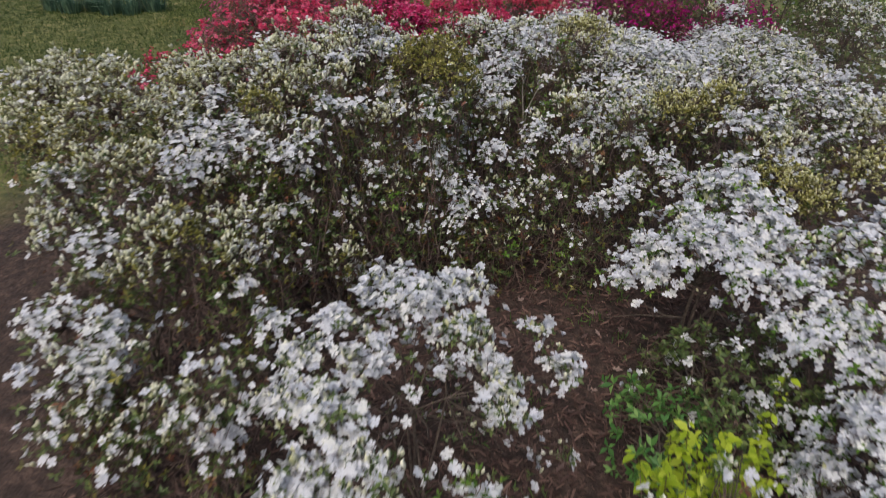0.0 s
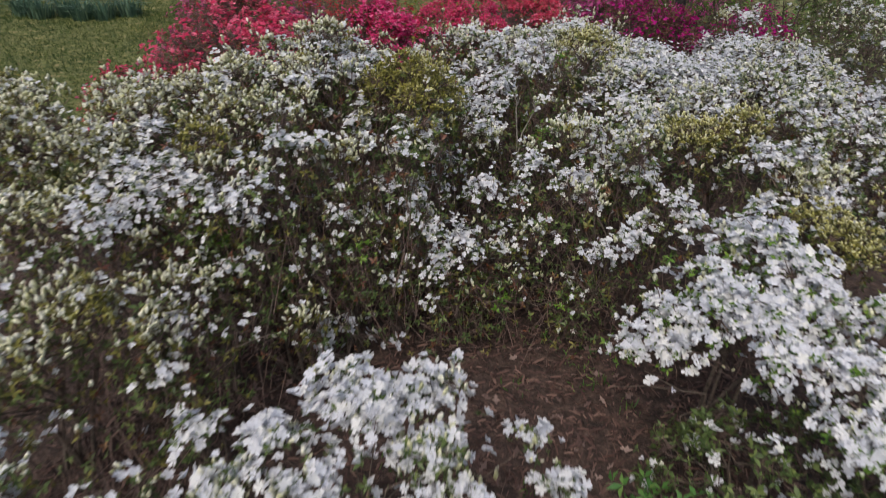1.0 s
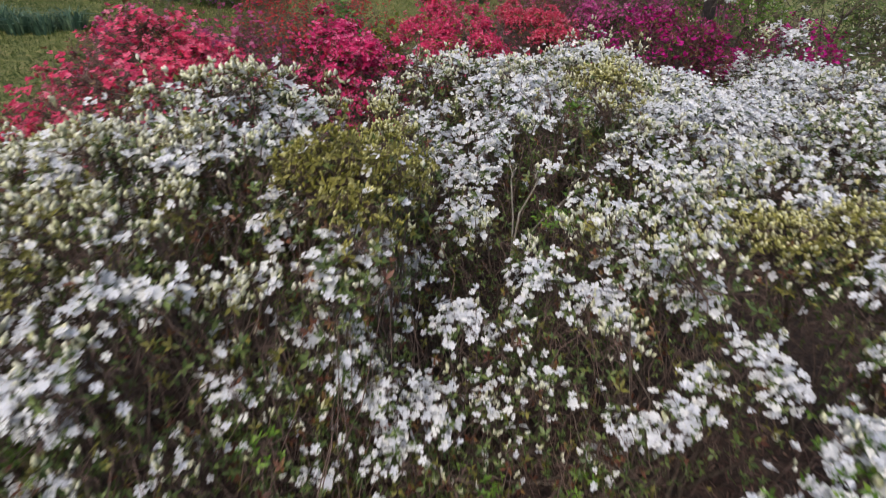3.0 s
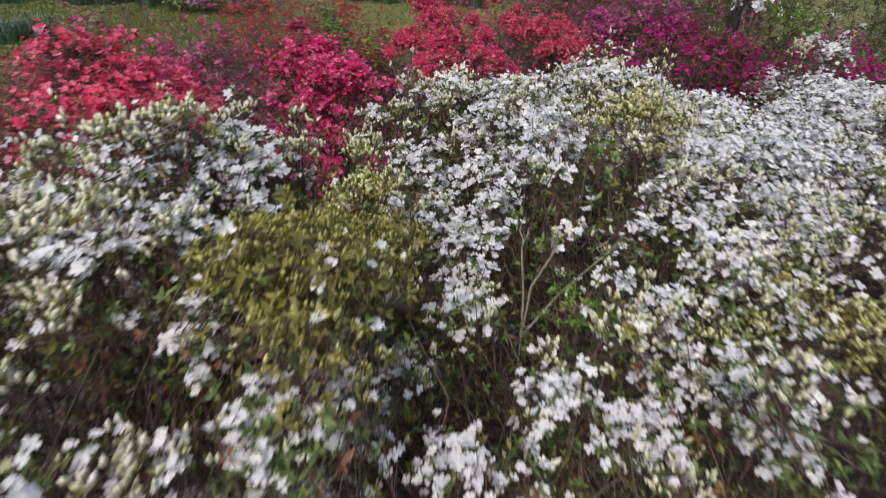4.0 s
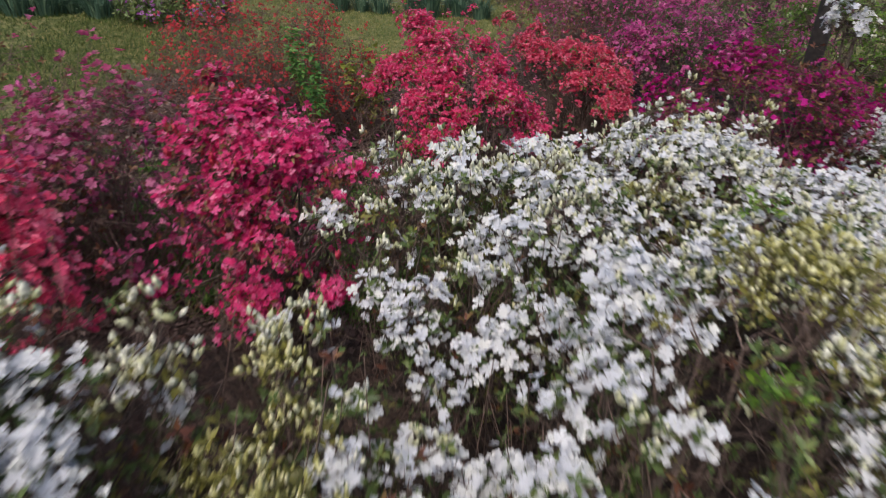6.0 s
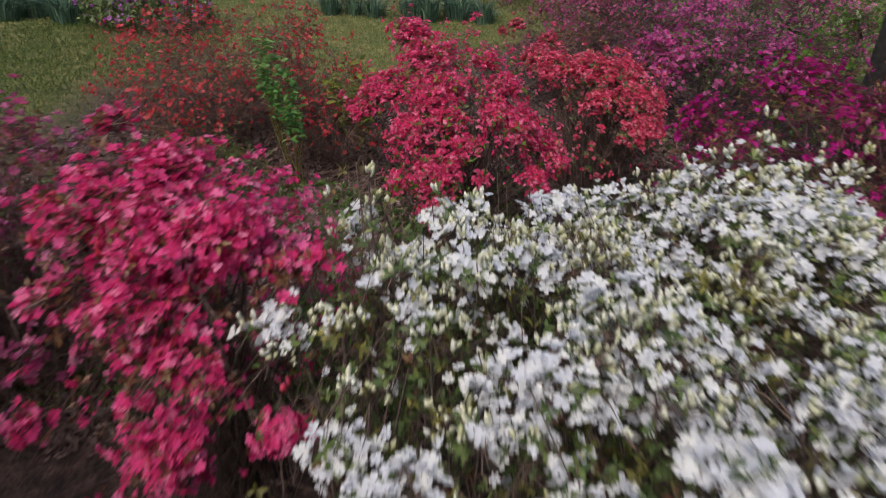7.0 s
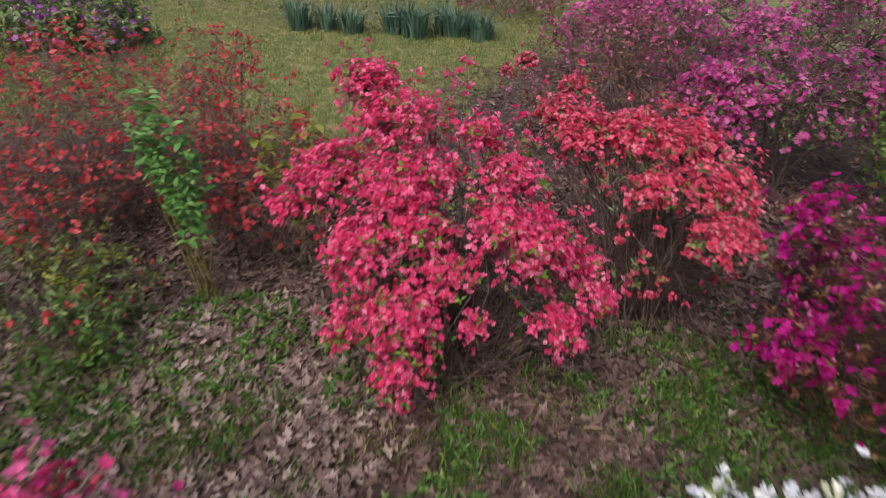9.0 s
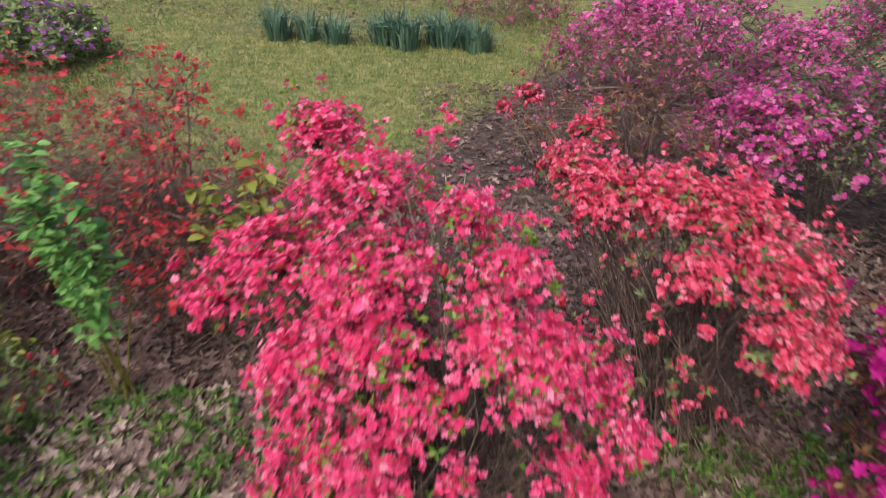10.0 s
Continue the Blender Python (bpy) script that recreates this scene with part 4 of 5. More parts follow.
clumped("white azalea crowded with open flowers", 1.17, 6.83, 335,
        ((1.24, 6.27, 0.63, 0.08, "w"), (1.34, 6.44, 0.70, 0.08, "c"), (1.45, 6.47, 0.79, 0.07, "g"), (0.96, 6.52, 0.64, 0.07, "m"), (0.83, 6.55, 0.71, 0.07, "b"), (1.28, 6.68, 0.43, 0.08, "w"), (1.15, 6.74, 0.69, 0.11, "b"), (0.81, 6.77, 0.80, 0.08, "b"), (1.38, 6.79, 0.59, 0.08, "c"), (1.24, 6.81, 0.81, 0.07, "c"), (1.34, 6.87, 0.70, 0.08, "c"), (0.95, 6.90, 0.68, 0.06, "w"), (1.10, 6.95, 0.65, 0.07, "w"), (1.37, 6.95, 0.84, 0.08, "w"), (1.06, 6.99, 0.79, 0.06, "m"), (1.23, 7.00, 0.81, 0.06, "c"),))
clumped("white azalea with pale cream buds between open flowers", 0.31, 7.10, 336,
        ((0.30, 6.84, 0.74, 0.06, "c"), (0.36, 6.86, 0.85, 0.05, "c"), (0.43, 6.94, 0.85, 0.04, "c"), (0.43, 6.95, 0.91, 0.02, "c"), (0.25, 6.99, 0.70, 0.06, "m"), (0.35, 7.04, 0.81, 0.05, "c"), (0.12, 7.10, 0.87, 0.02, "b"), (0.50, 7.12, 0.68, 0.05, "c"), (0.06, 7.13, 0.74, 0.05, "c"),))
clumped("white azalea with pale cream buds between open flowers", 0.64, 7.13, 337,
        ((0.52, 6.78, 0.78, 0.05, "c"), (0.66, 6.80, 0.74, 0.07, "c"), (0.53, 6.91, 0.77, 0.06, "b"), (0.62, 7.03, 0.63, 0.07, "c"), (0.80, 7.05, 0.71, 0.08, "b"), (0.70, 7.13, 0.68, 0.06, "c"), (0.68, 7.24, 0.74, 0.06, "w"), (0.57, 7.32, 0.61, 0.05, "c"),))
clumped("white azalea crowded with open flowers", 1.87, 7.16, 338,
        ((1.98, 6.69, 0.52, 0.11, "w"), (2.38, 6.74, 0.45, 0.15, "w"), (2.02, 6.85, 0.51, 0.19, "m"), (2.29, 6.88, 0.52, 0.13, "w"), (1.67, 6.88, 0.67, 0.08, "c"), (1.51, 6.96, 0.75, 0.12, "c"), (1.95, 6.97, 0.62, 0.11, "w"), (2.17, 7.03, 0.58, 0.12, "w"), (1.67, 7.03, 0.74, 0.08, "c"), (1.89, 7.06, 0.60, 0.11, "c"), (1.52, 7.22, 0.87, 0.06, "c"), (1.69, 7.24, 0.71, 0.10, "c"), (1.68, 7.31, 0.76, 0.07, "m"), (1.84, 7.34, 0.64, 0.08, "w"), (1.79, 7.36, 0.83, 0.05, "b"), (1.93, 7.46, 0.82, 0.04, "b"),))
clumped("white azalea with pale cream buds between open flowers", 1.13, 7.44, 339,
        ((0.94, 7.14, 0.60, 0.07, "w"), (1.34, 7.17, 0.81, 0.06, "m"), (1.42, 7.17, 0.84, 0.08, "b"), (1.28, 7.22, 0.97, 0.02, "b"), (1.21, 7.25, 0.73, 0.06, "w"), (1.44, 7.29, 0.98, 0.04, "b"), (1.27, 7.29, 0.79, 0.08, "c"), (0.88, 7.39, 0.60, 0.07, "c"), (1.17, 7.39, 0.74, 0.08, "b"), (1.26, 7.39, 0.80, 0.05, "c"), (0.76, 7.40, 0.69, 0.05, "w"), (1.06, 7.40, 0.57, 0.07, "c"), (1.09, 7.45, 0.69, 0.06, "c"), (0.85, 7.45, 0.69, 0.05, "c"), (0.95, 7.52, 0.69, 0.05, "w"), (1.22, 7.53, 0.66, 0.05, "c"),))
clumped("white azalea crowded with open flowers", 3.34, 8.05, 340,
        ((2.91, 7.53, 0.38, 0.16, "w"), (3.38, 7.54, 0.33, 0.18, "w"), (3.33, 7.69, 0.34, 0.28, "w"), (3.56, 7.77, 0.37, 0.25, "w"), (3.66, 8.11, 0.41, 0.17, "w"), (3.42, 8.11, 0.43, 0.20, "w"), (3.13, 8.37, 0.31, 0.19, "w"), (3.34, 8.51, 0.36, 0.20, "w"),))
shrub("pale mixed azalea past the white bed", 6.0, 9.8, 0.9, 0.9, 0.9, "white", 1300, 0.2, 0.2, 0.9, seed=45)
shrub("white azalea in full bloom", 3.75, 7.6, 0.75, 0.75, 0.55, "white", 1900, 0.8, 0.3, 0.5, seed=20, size=0.025, near=60, patch=0.35)
shrub("white azalea in full bloom", 3.8, 5.6, 0.8, 0.9, 0.5, "white", 1700, 0.7, 0.4, 0.6, seed=21, size=0.025, near=40)
shrub("green azalea with few white flowers", 5.0, 8.3, 0.9, 0.9, 0.9, "white", 1700, 0.12, 0.2, 0.95, seed=22)
shrub("broad green shrub past the white bed", 5.4, 10.9, 1.0, 0.8, 1.2, "white", 1500, 0.03, 0.03, 0.98, seed=53, leaf_size=0.05, name="green_shrub", category="shrub", group="shrubs by the lawn")
shrub("broad green shrub past the white bed", 7.0, 11.6, 1.1, 0.9, 1.2, "white", 1300, 0.05, 0.03, 0.98, "fresh", seed=54, leaf_size=0.05, name="green_shrub", category="shrub", group="shrubs by the lawn")
shrub("white azalea thick with cream buds", -1.15, 5.2, 0.42, 0.4, 0.92, "white", 1600, 0.7, 0.8, 0.6, seed=66, near=60, size=0.022, shade=0.2)
shrub("white azalea thick with cream buds", -1.75, 5.0, 0.5, 0.4, 0.80, "white", 1300, 0.45, 0.8, 0.7, "olive", seed=14, near=20, size=0.022, shade=0.2)
# Red and rose azaleas behind.
shrub("red azalea in full bloom", -1.55, 5.98, 0.75, 0.68, 1.2, "red", 3600, 0.75, 0.1, 0.3, "bronze", pink_buds, seed=23, truss=2.4, shade=0.5, low=0.0, skirt=0.55, brush=200, size=0.0205, near=180, patch=0.75)
shrub("rose-red azalea in full bloom", -0.42, 6.85, 0.4, 0.45, 1.15, "rose", 2900, 0.85, 0.1, 0.35, "bronze", pink_buds, seed=24, truss=2.6, loose=0.12, low=-0.05, shade=0.3, size=0.0165, near=220, patch=0.7, brush=160,
      spots=((-0.48, 6.53, 0.75, 0.1), (-0.66, 6.55, 0.79, 0.09), (-0.69, 6.69, 0.98, 0.07), (-0.34, 6.64, 0.94, 0.09), (-0.61, 6.64, 0.94, 0.1), (-0.46, 6.64, 0.90, 0.11),
             (-0.75, 6.43, 0.49, 0.05), (-0.56, 6.74, 1.03, 0.08), (0.0, 6.64, 0.86, 0.05), (-0.41, 6.54, 0.61, 0.1), (-0.41, 6.44, 0.40, 0.1), (-0.10, 6.65, 0.82, 0.08), (-0.29, 6.52, 0.56, 0.08),
             (-0.11, 6.47, 0.43, 0.06), (-0.58, 6.87, 1.17, 0.05), (-0.39, 6.67, 0.72, 0.11), (-0.25, 6.74, 0.83, 0.1), (-0.24, 6.68, 0.91, 0.09), (-0.45, 6.85, 1.02, 0.11)))
shrub("fading mauve azalea with many bare twigs", -1.45, 7.45, 0.55, 0.5, 1.08, "mauve", 2300, 0.6, 0.06, 0.3, "bronze", orchid_buds, seed=25, brush=300, fine=0.75, twig=pale_twigs, size=0.024, near=40, truss=1.3)
shrub("fading mauve azalea with many bare twigs", -2.1, 7.65, 0.7, 0.55, 1.22, "mauve", 2300, 0.42, 0.06, 0.3, "bronze", orchid_buds, seed=74, brush=320, fine=0.7, twig=pale_twigs, size=0.02, near=0, truss=1.3)
shrub("low red azalea at the lawn's edge", -2.6, 6.6, 0.6, 0.5, 0.68, "red", 900, 0.3, 0.1, 0.3, "bronze", pink_buds, seed=26, size=0.023, near=40)
shrub("rose-red azalea leaning over the white bed", -0.5, 7.4, 0.5, 0.48, 0.95, "rose", 860, 0.72, 0.1, 0.3, "bronze", pink_buds, seed=46, loose=0.85, low=-0.2, shade=0.0, near=100, size=0.0175, twig=pale_twigs, fine=0.7)
# The pink pair in the open.
shrub("bright pink azalea in full bloom over fallen leaves", 0.45, 9.0, 0.5, 0.45, 1.12, "pink", 6300, 1.0, 0.06, 0.17, "fresh", pink_buds, seed=27, brush=420, stems=9, fine=0.6, truss=4.2, shade=0.55, near=300, patch=0.3, skirt=0.45, loose=0.12, size=0.0120,
      spots=((0.13, 9.42, 1.03, 0.15), (0.27, 9.25, 0.88, 0.2), (0.03, 9.12, 0.72, 0.19), (-0.15, 9.06, 0.65, 0.1), (0.33, 9.0, 0.74, 0.17), (0.18, 8.82, 0.55, 0.17), (0.3, 8.68, 0.36, 0.16),
             (0.3, 8.57, 0.2, 0.12), (0.1, 8.7, 0.3, 0.11), (0.58, 9.0, 0.94, 0.09), (0.67, 8.87, 0.80, 0.13), (0.74, 8.77, 0.6, 0.16), (0.9, 8.85, 0.47, 0.14), (0.84, 8.63, 0.34, 0.1), (0.36, 8.78, 0.64, 0.12), (0.45, 8.72, 0.53, 0.09), (0.62, 8.74, 0.7, 0.1), (0.3, 8.84, 0.76, 0.1), (0.98, 8.7, 0.42, 0.09), (0.56, 8.66, 0.36, 0.05)))
shrub("coral-pink azalea with a bare twiggy skirt", 1.4, 9.4, 0.48, 0.42, 0.90, "coral", 3900, 0.75, 0.1, 0.25, "green", pink_buds, seed=29, brush=420, fine=0.6, truss=4.2, shade=0.1, near=240, patch=0.2, loose=0.1, size=0.0118,
      spots=((0.89, 10.1, 1.03, 0.055), (1.09, 9.85, 0.94, 0.075), (0.78, 10.05, 1.0, 0.03), (1.0, 9.68, 0.85, 0.11), (1.1, 9.52, 0.79, 0.15), (1.3, 9.42, 0.79, 0.16), (1.48, 9.36, 0.77, 0.16), (1.56, 9.14, 0.66, 0.15), (1.55, 8.98, 0.53, 0.12), (1.64, 9.26, 0.66, 0.11), (1.34, 9.18, 0.66, 0.12)))
# Magenta azaleas.
shrub("deep magenta azalea in bloom with bare twigs", 2.48, 8.7, 0.78, 0.7, 1.0, "magenta", 4200, 0.5, 0.1, 0.6, "bronze", orchid_buds, seed=30, brush=260, twig=russet_twigs, shade=0.6, size=0.021, near=220, patch=0.5)
shrub("deep magenta azalea behind the white bed", 3.9, 8.9, 0.6, 0.6, 0.9, "magenta", 2000, 0.5, 0.1, 0.25, "bronze", orchid_buds, seed=31, size=0.022, near=60, patch=0.5)
shrub("mauve azalea with thin bloom on bare twigs", 1.7, 11.25, 0.8, 0.6, 1.18, "mauve", 2600, 0.38, 0.06, 0.3, "bronze", orchid_buds, seed=32, brush=300, patch=0.85, fine=0.75, twig=pale_twigs, size=0.016, near=60, truss=1.4)
shrub("orchid-pink azalea in layered bloom", 2.75, 10.85, 0.75, 0.5, 0.92, "orchid", 2400, 0.62, 0.1, 0.4, seed=33, patch=0.85, bud=orchid_buds, shade=0.1, near=120, size=0.02, low=-0.2, skirt=0.6)
shrub("orchid-pink azalea in layered bloom", 3.7, 12.2, 0.95, 0.7, 1.25, "orchid", 2800, 0.75, 0.1, 0.4, seed=34, patch=0.85, bud=orchid_buds, shade=0.3, near=80, size=0.019)
shrub("orchid-pink azalea far behind the mauve one", 2.3, 12.9, 0.8, 0.6, 1.25, "orchid", 1800, 0.7, 0.1, 0.4, seed=47, bud=orchid_buds, near=30, size=0.022)
shrub("thin reddish azalea past the daffodils", 1.3, 15.3, 0.7, 0.5, 1.25, "mauve", 1100, 0.25, 0.06, 0.4, "bronze", orchid_buds, seed=48, fine=0.75, twig=pale_twigs, size=0.02, truss=1.3)
shrub("orchid-pink azalea far behind the mauve one", 4.7, 13.3, 0.9, 0.7, 1.3, "orchid", 1600, 0.6, 0.1, 0.4, seed=55, bud=orchid_buds, size=0.022)
shrub("orchid-pink azalea far behind the mauve one", 3.2, 14.3, 0.9, 0.6, 1.35, "orchid", 1500, 0.55, 0.1, 0.4, seed=56, bud=orchid_buds, size=0.022)
# Thin scarlet azaleas beside the lawn.
shrub("thin scarlet azalea with more twigs than flowers", -1.5, 10.05, 0.85, 0.8, 1.2, "scarlet", 3200, 0.40, 0.05, 0.45, "bronze", pink_buds, seed=35, brush=500, fine=0.5, leaf_size=0.022, twig=pale_twigs, near=80, truss=1.6, size=0.0155, hollow=0.6, loose=0.6)
shrub("thin scarlet azalea with more twigs than flowers", -0.75, 10.2, 0.5, 0.45, 0.98, "scarlet", 1500, 0.28, 0.05, 0.35, "bronze", pink_buds, seed=36, brush=260, fine=0.45, leaf_size=0.022, twig=pale_twigs, near=80, truss=1.6, size=0.0155, hollow=0.6, loose=0.6)
shrub("low scarlet azalea beside fallen leaves", -0.45, 9.75, 0.35, 0.3, 0.62, "scarlet", 700, 0.2, 0.05, 0.6, "bronze", pink_buds, seed=38, brush=120, fine=0.5, leaf_size=0.022, twig=pale_twigs, near=60, truss=1.5, size=0.018)
shrub("low scarlet azalea with fresh green leaves over fallen leaves", -1.35, 9.15, 0.5, 0.35, 0.44, "scarlet", 560, 0.10, 0.04, 0.95, "green", pink_buds, seed=75, fine=0.5, leaf_size=0.035, near=20, truss=1.4, size=0.017, shade=0.0)
shrub("tall thin scarlet azalea stems before the lawn", -0.95, 10.65, 0.3, 0.25, 1.22, "scarlet", 180, 0.3, 0.1, 0.2, "bronze", pink_buds, seed=68, fine=0.5, size=0.02, near=30, low=0.2, skirt=0.6, twig=pale_twigs, hollow=0.7, truss=1.2)
shrub("violet rhododendron with dark leaves", -3.15, 13.2, 0.7, 0.6, 1.2, "violet", 900, 0.5, 0.1, 0.95, "green", seed=37, low=-0.8, skirt=0.22, leaf_size=0.08, name="rhododendron", category="rhododendron", group="shrubs by the lawn")


# ---- other plants ----
def leafy_plant(name, label, category, x, y, canes, leaf, leaf_size, seed, group="young plants among the azaleas", bare=0.1, lush=1.0):
    """A young plant: canes given by their tip (x, y, z in the world), with leaves all the way up."""
    r = np.random.default_rng(seed)
    base = np.array([x, y, gz(x, y)])
    thing = new(name)
    thing.location = base
    tagged(thing, label, category, group)
    v, f = blade_leaf(0.5, 0.15, 0.2)
    for tx, ty, tz in canes:
        tip = np.array([tx, ty, tz]) - base
        foot = r.normal(0, 0.02, 3) * (1, 1, 0)
        bow = r.normal(0, 0.03, (1, 3))
        cane = part("cane", tubes(foot[None], tip[None], 0.0045, 0.002, 5, bow), LEAVES["olive"], thing)
        n = int(lush * (16 + 30 * np.linalg.norm(tip - foot)))
        t = r.uniform(bare, 1.0, n) ** 0.8
        p = foot + (tip - foot) * t[:, None] + bow * (1 - np.abs(2 * t - 1))[:, None]
        a = r.uniform(0, 6.28, n)
        p = p + r.normal(0, 0.012 * lush, p.shape)
        out = np.stack([np.cos(a), np.sin(a), r.uniform(-0.5, 0.7, n)], 1)
        xaxis = unit(out)
        yaxis = unit(np.cross(np.array([[0, 0, 1.0]]) + r.normal(0, 0.35, out.shape), xaxis))
        frames = np.stack([xaxis, yaxis, np.cross(xaxis, yaxis)], -1)
        part("foliage", scattered((v, f), frames, p, leaf_size * r.uniform(0.45, 1.15, n)), LEAVES[leaf], cane, kind="stuff")


leafy_plant("sapling", "upright green sapling among thin scarlet azaleas", "sapling", -0.70, 9.34,
            [(-0.86, 9.42, 1.06), (-0.78, 9.36, 1.02), (-0.84, 9.3, 0.93), (-0.70, 9.32, 0.92), (-0.76, 9.26, 0.82), (-0.66, 9.24, 0.74), (-0.62, 9.16, 0.62), (-0.68, 9.2, 0.68)], "sapling", 0.058, 61, bare=0.6, lush=2.0)
leafy_plant("sapling", "lime-green sapling growing through white azalea", "sapling", 1.0, 1.75,
            [(0.86, 1.72, 0.15), (0.94, 1.78, -0.01), (1.04, 1.72, 0.02), (1.12, 1.68, 0.05), (0.8, 1.65, -0.05), (0.98, 1.6, -0.03), (1.16, 1.75, -0.03), (1.08, 1.62, 0.07), (1.2, 1.66, 0.01), (0.9, 1.6, 0.03), (0.82, 1.74, 0.04), (1.0, 1.7, 0.09), (0.76, 1.58, 0.01), (0.7, 1.7, -0.03), (0.84, 1.5, -0.05), (1.1, 1.54, -0.01)], "lime", 0.058, 62, lush=1.3)
clumped("small white azalea under a lime-green sapling", 0.93, 1.52, 390, ((0.92, 1.55, 0.07, 0.03, "m"), (1.00, 1.50, 0.01, 0.028, "w"), (0.72, 1.54, -0.1, 0.03, "w")), near=12, size=0.024)
leafy_plant("sapling", "slim lime-green shoot beside white azalea", "sapling", 1.42, 2.1, [(1.43, 2.12, 0.02)], "lime", 0.05, 63)
leafy_plant("low_shrub", "low shrub with yellow-green new leaves over fallen leaves", "shrub", -1.38, 9.42,
            [(-1.6, 9.35, 0.40), (-1.35, 9.3, 0.36), (-1.2, 9.5, 0.40), (-1.5, 9.6, 0.48), (-1.3, 9.2, 0.28), (-1.65, 9.5, 0.42), (-1.12, 9.4, 0.31), (-1.45, 9.25, 0.34), (-1.1, 9.2, 0.3), (-1.15, 9.08, 0.26), (-1.0, 9.3, 0.34), (-1.22, 9.32, 0.38), (-1.05, 9.02, 0.2), (-1.25, 9.1, 0.3)], "spring", 0.045, 64, lush=1.8)
leafy_plant("low_shrub", "low green seedlings in front of the thin scarlet azaleas", "shrub", -1.05, 8.85,
            [(-1.1, 8.8, 0.30), (-0.95, 8.75, 0.26), (-0.9, 8.9, 0.30), (-1.15, 8.95, 0.36), (-1.0, 9.0, 0.38), (-0.85, 8.78, 0.22), (-1.2, 8.75, 0.28), (-1.05, 8.65, 0.2)], "weed", 0.042, 67, lush=1.6)
leafy_plant("low_shrub", "yellow-green shrub behind the pink azalea", "shrub", -0.32, 9.95,
            [(-0.48, 9.85, 0.72), (-0.36, 9.78, 0.66), (-0.26, 9.95, 0.82), (-0.16, 9.85, 0.76), (-0.38, 10.05, 0.8), (-0.55, 9.95, 0.68), (-0.2, 9.75, 0.66), (-0.45, 9.7, 0.6)], "spring", 0.085, 65)


def tree(x, y):
    """A slim dark trunk that rises out of sight, with a leafy understorey branch."""
    base = np.array([x, y, gz(x, y)])
    thing = new("tree")
    thing.location = base
    tagged(thing, "slim dark-barked tree trunk rising behind magenta azaleas", "tree", "shrubs by the lawn")
    r = np.random.default_rng(70)
    line = np.array([(0, 0, -0.05), (0.02, 0.02, 0.9), (0.05, 0.0, 1.9), (0.02, 0.05, 3.2), (0.1, 0.1, 4.6)])
    radii = [0.085, 0.066, 0.06, 0.05, 0.035]
    part("trunk", joined([tubes(line[i : i + 1], line[i + 1 : i + 2], radii[i], radii[i + 1], 10) for i in range(4)]), tree_bark, thing)
    n = 22
    h = r.uniform(2.4, 4.6, n)
    a = r.uniform(0, 6.28, n)
    foot = np.stack([0.05 + 0 * h, 0.05 + 0 * h, h], 1)
    tip = foot + np.stack([np.cos(a), np.sin(a), r.uniform(0.2, 0.7, n)], 1) * r.uniform(0.8, 1.6, (n, 1))
    part("limb", tubes(foot, tip, 0.022, 0.008, 5, r.normal(0, 0.08, (n, 3))), tree_bark, thing, kind="stuff")
    p = np.repeat(tip, 160, 0) + r.normal(0, 0.28, (n * 160, 3))
    part("crown", scattered(WHORLS[0], turns(r.normal(0, 0.6, p.shape) + (0, 0, 1), r), p, r.uniform(0.04, 0.07, len(p))), LEAVES["fresh"], thing, kind="stuff")


tree(3.15, 9.35)
shrub("green shrub with small yellowish leaves round the trunk", 3.75, 10.1, 0.75, 0.6, 1.3, "white", 2000, 0.0, 0.03, 0.95, "fresh", seed=41, leaf_size=0.04, name="green_shrub", category="shrub", group="shrubs by the lawn")
shrub("white azalea spray held up before the trunk", 3.1, 8.95, 0.14, 0.12, 1.3, "white", 120, 0.5, 0.2, 0.5, seed=42, stems=2, near=20, low=0.4, skirt=0.8)


clumped("white azalea sprays held out before magenta ones", 3.45, 8.4, 391, ((3.3, 8.3, 0.80, 0.07, "b"), (3.45, 8.35, 0.85, 0.06, "w"), (3.6, 8.3, 0.76, 0.09, "w"), (3.7, 8.35, 0.84, 0.06, "m")), near=10)


def dead_branch(x, y, reach, seed, label, tall, limbs=(), bark=None, thick=0.0065):
    """A leafless, weathered stem that forks again and again."""
    r = np.random.default_rng(seed)
    base = np.array([x, y, gz(x, y)])
    thing = new("dead_branch")
    thing.location = base
    tagged(thing, label, "dead branch", "dead wood in the white bed")
    tops = [(np.zeros(3) - (0, 0, 0.03), np.array([0.02, -0.02, tall * 0.45]), 0.006 if limbs else 0.013)]
    for tip in limbs:
        tops.append((tops[0][1], np.array(tip) - base, thick))
    sets = []
    while tops:
        a, b, w = tops.pop()
        sets.append(part("branch" if sets else "stem", tubes(a[None], b[None], w, w * 0.7, 5, r.normal(0, 0.02, (1, 3))), bark or grey_bark, thing))
        if w > 0.0032 and len(sets) < 60:
            for _ in range(int(r.integers(2, 4))):
                way = unit(unit(b - a) * 0.9 + r.normal(0, 0.55, 3) + (0, 0, 0.15))
                tops.append((b, b + way * reach * w / 0.013 * r.uniform(0.7, 1.2), w * 0.62))


dead_branch(0.62, 5.02, 0.12, 81, "bare pale grey forked branch among white azaleas", 1.5, ((0.98, 5.12, 0.50), (0.74, 5.0, 0.56), (0.62, 5.0, 0.60)))
dead_branch(0.84, 5.5, 0.40, 82, "thin bare dark twigs standing over white azaleas", 1.6, ((0.78, 5.5, 0.86), (0.86, 5.44, 0.9), (0.95, 5.45, 0.9), (1.04, 5.5, 0.84)), twig_bark, 0.004)
dead_branch(0.62, 9.2, 0.30, 83, "bare grey stems inside the pink azalea", 1.0)


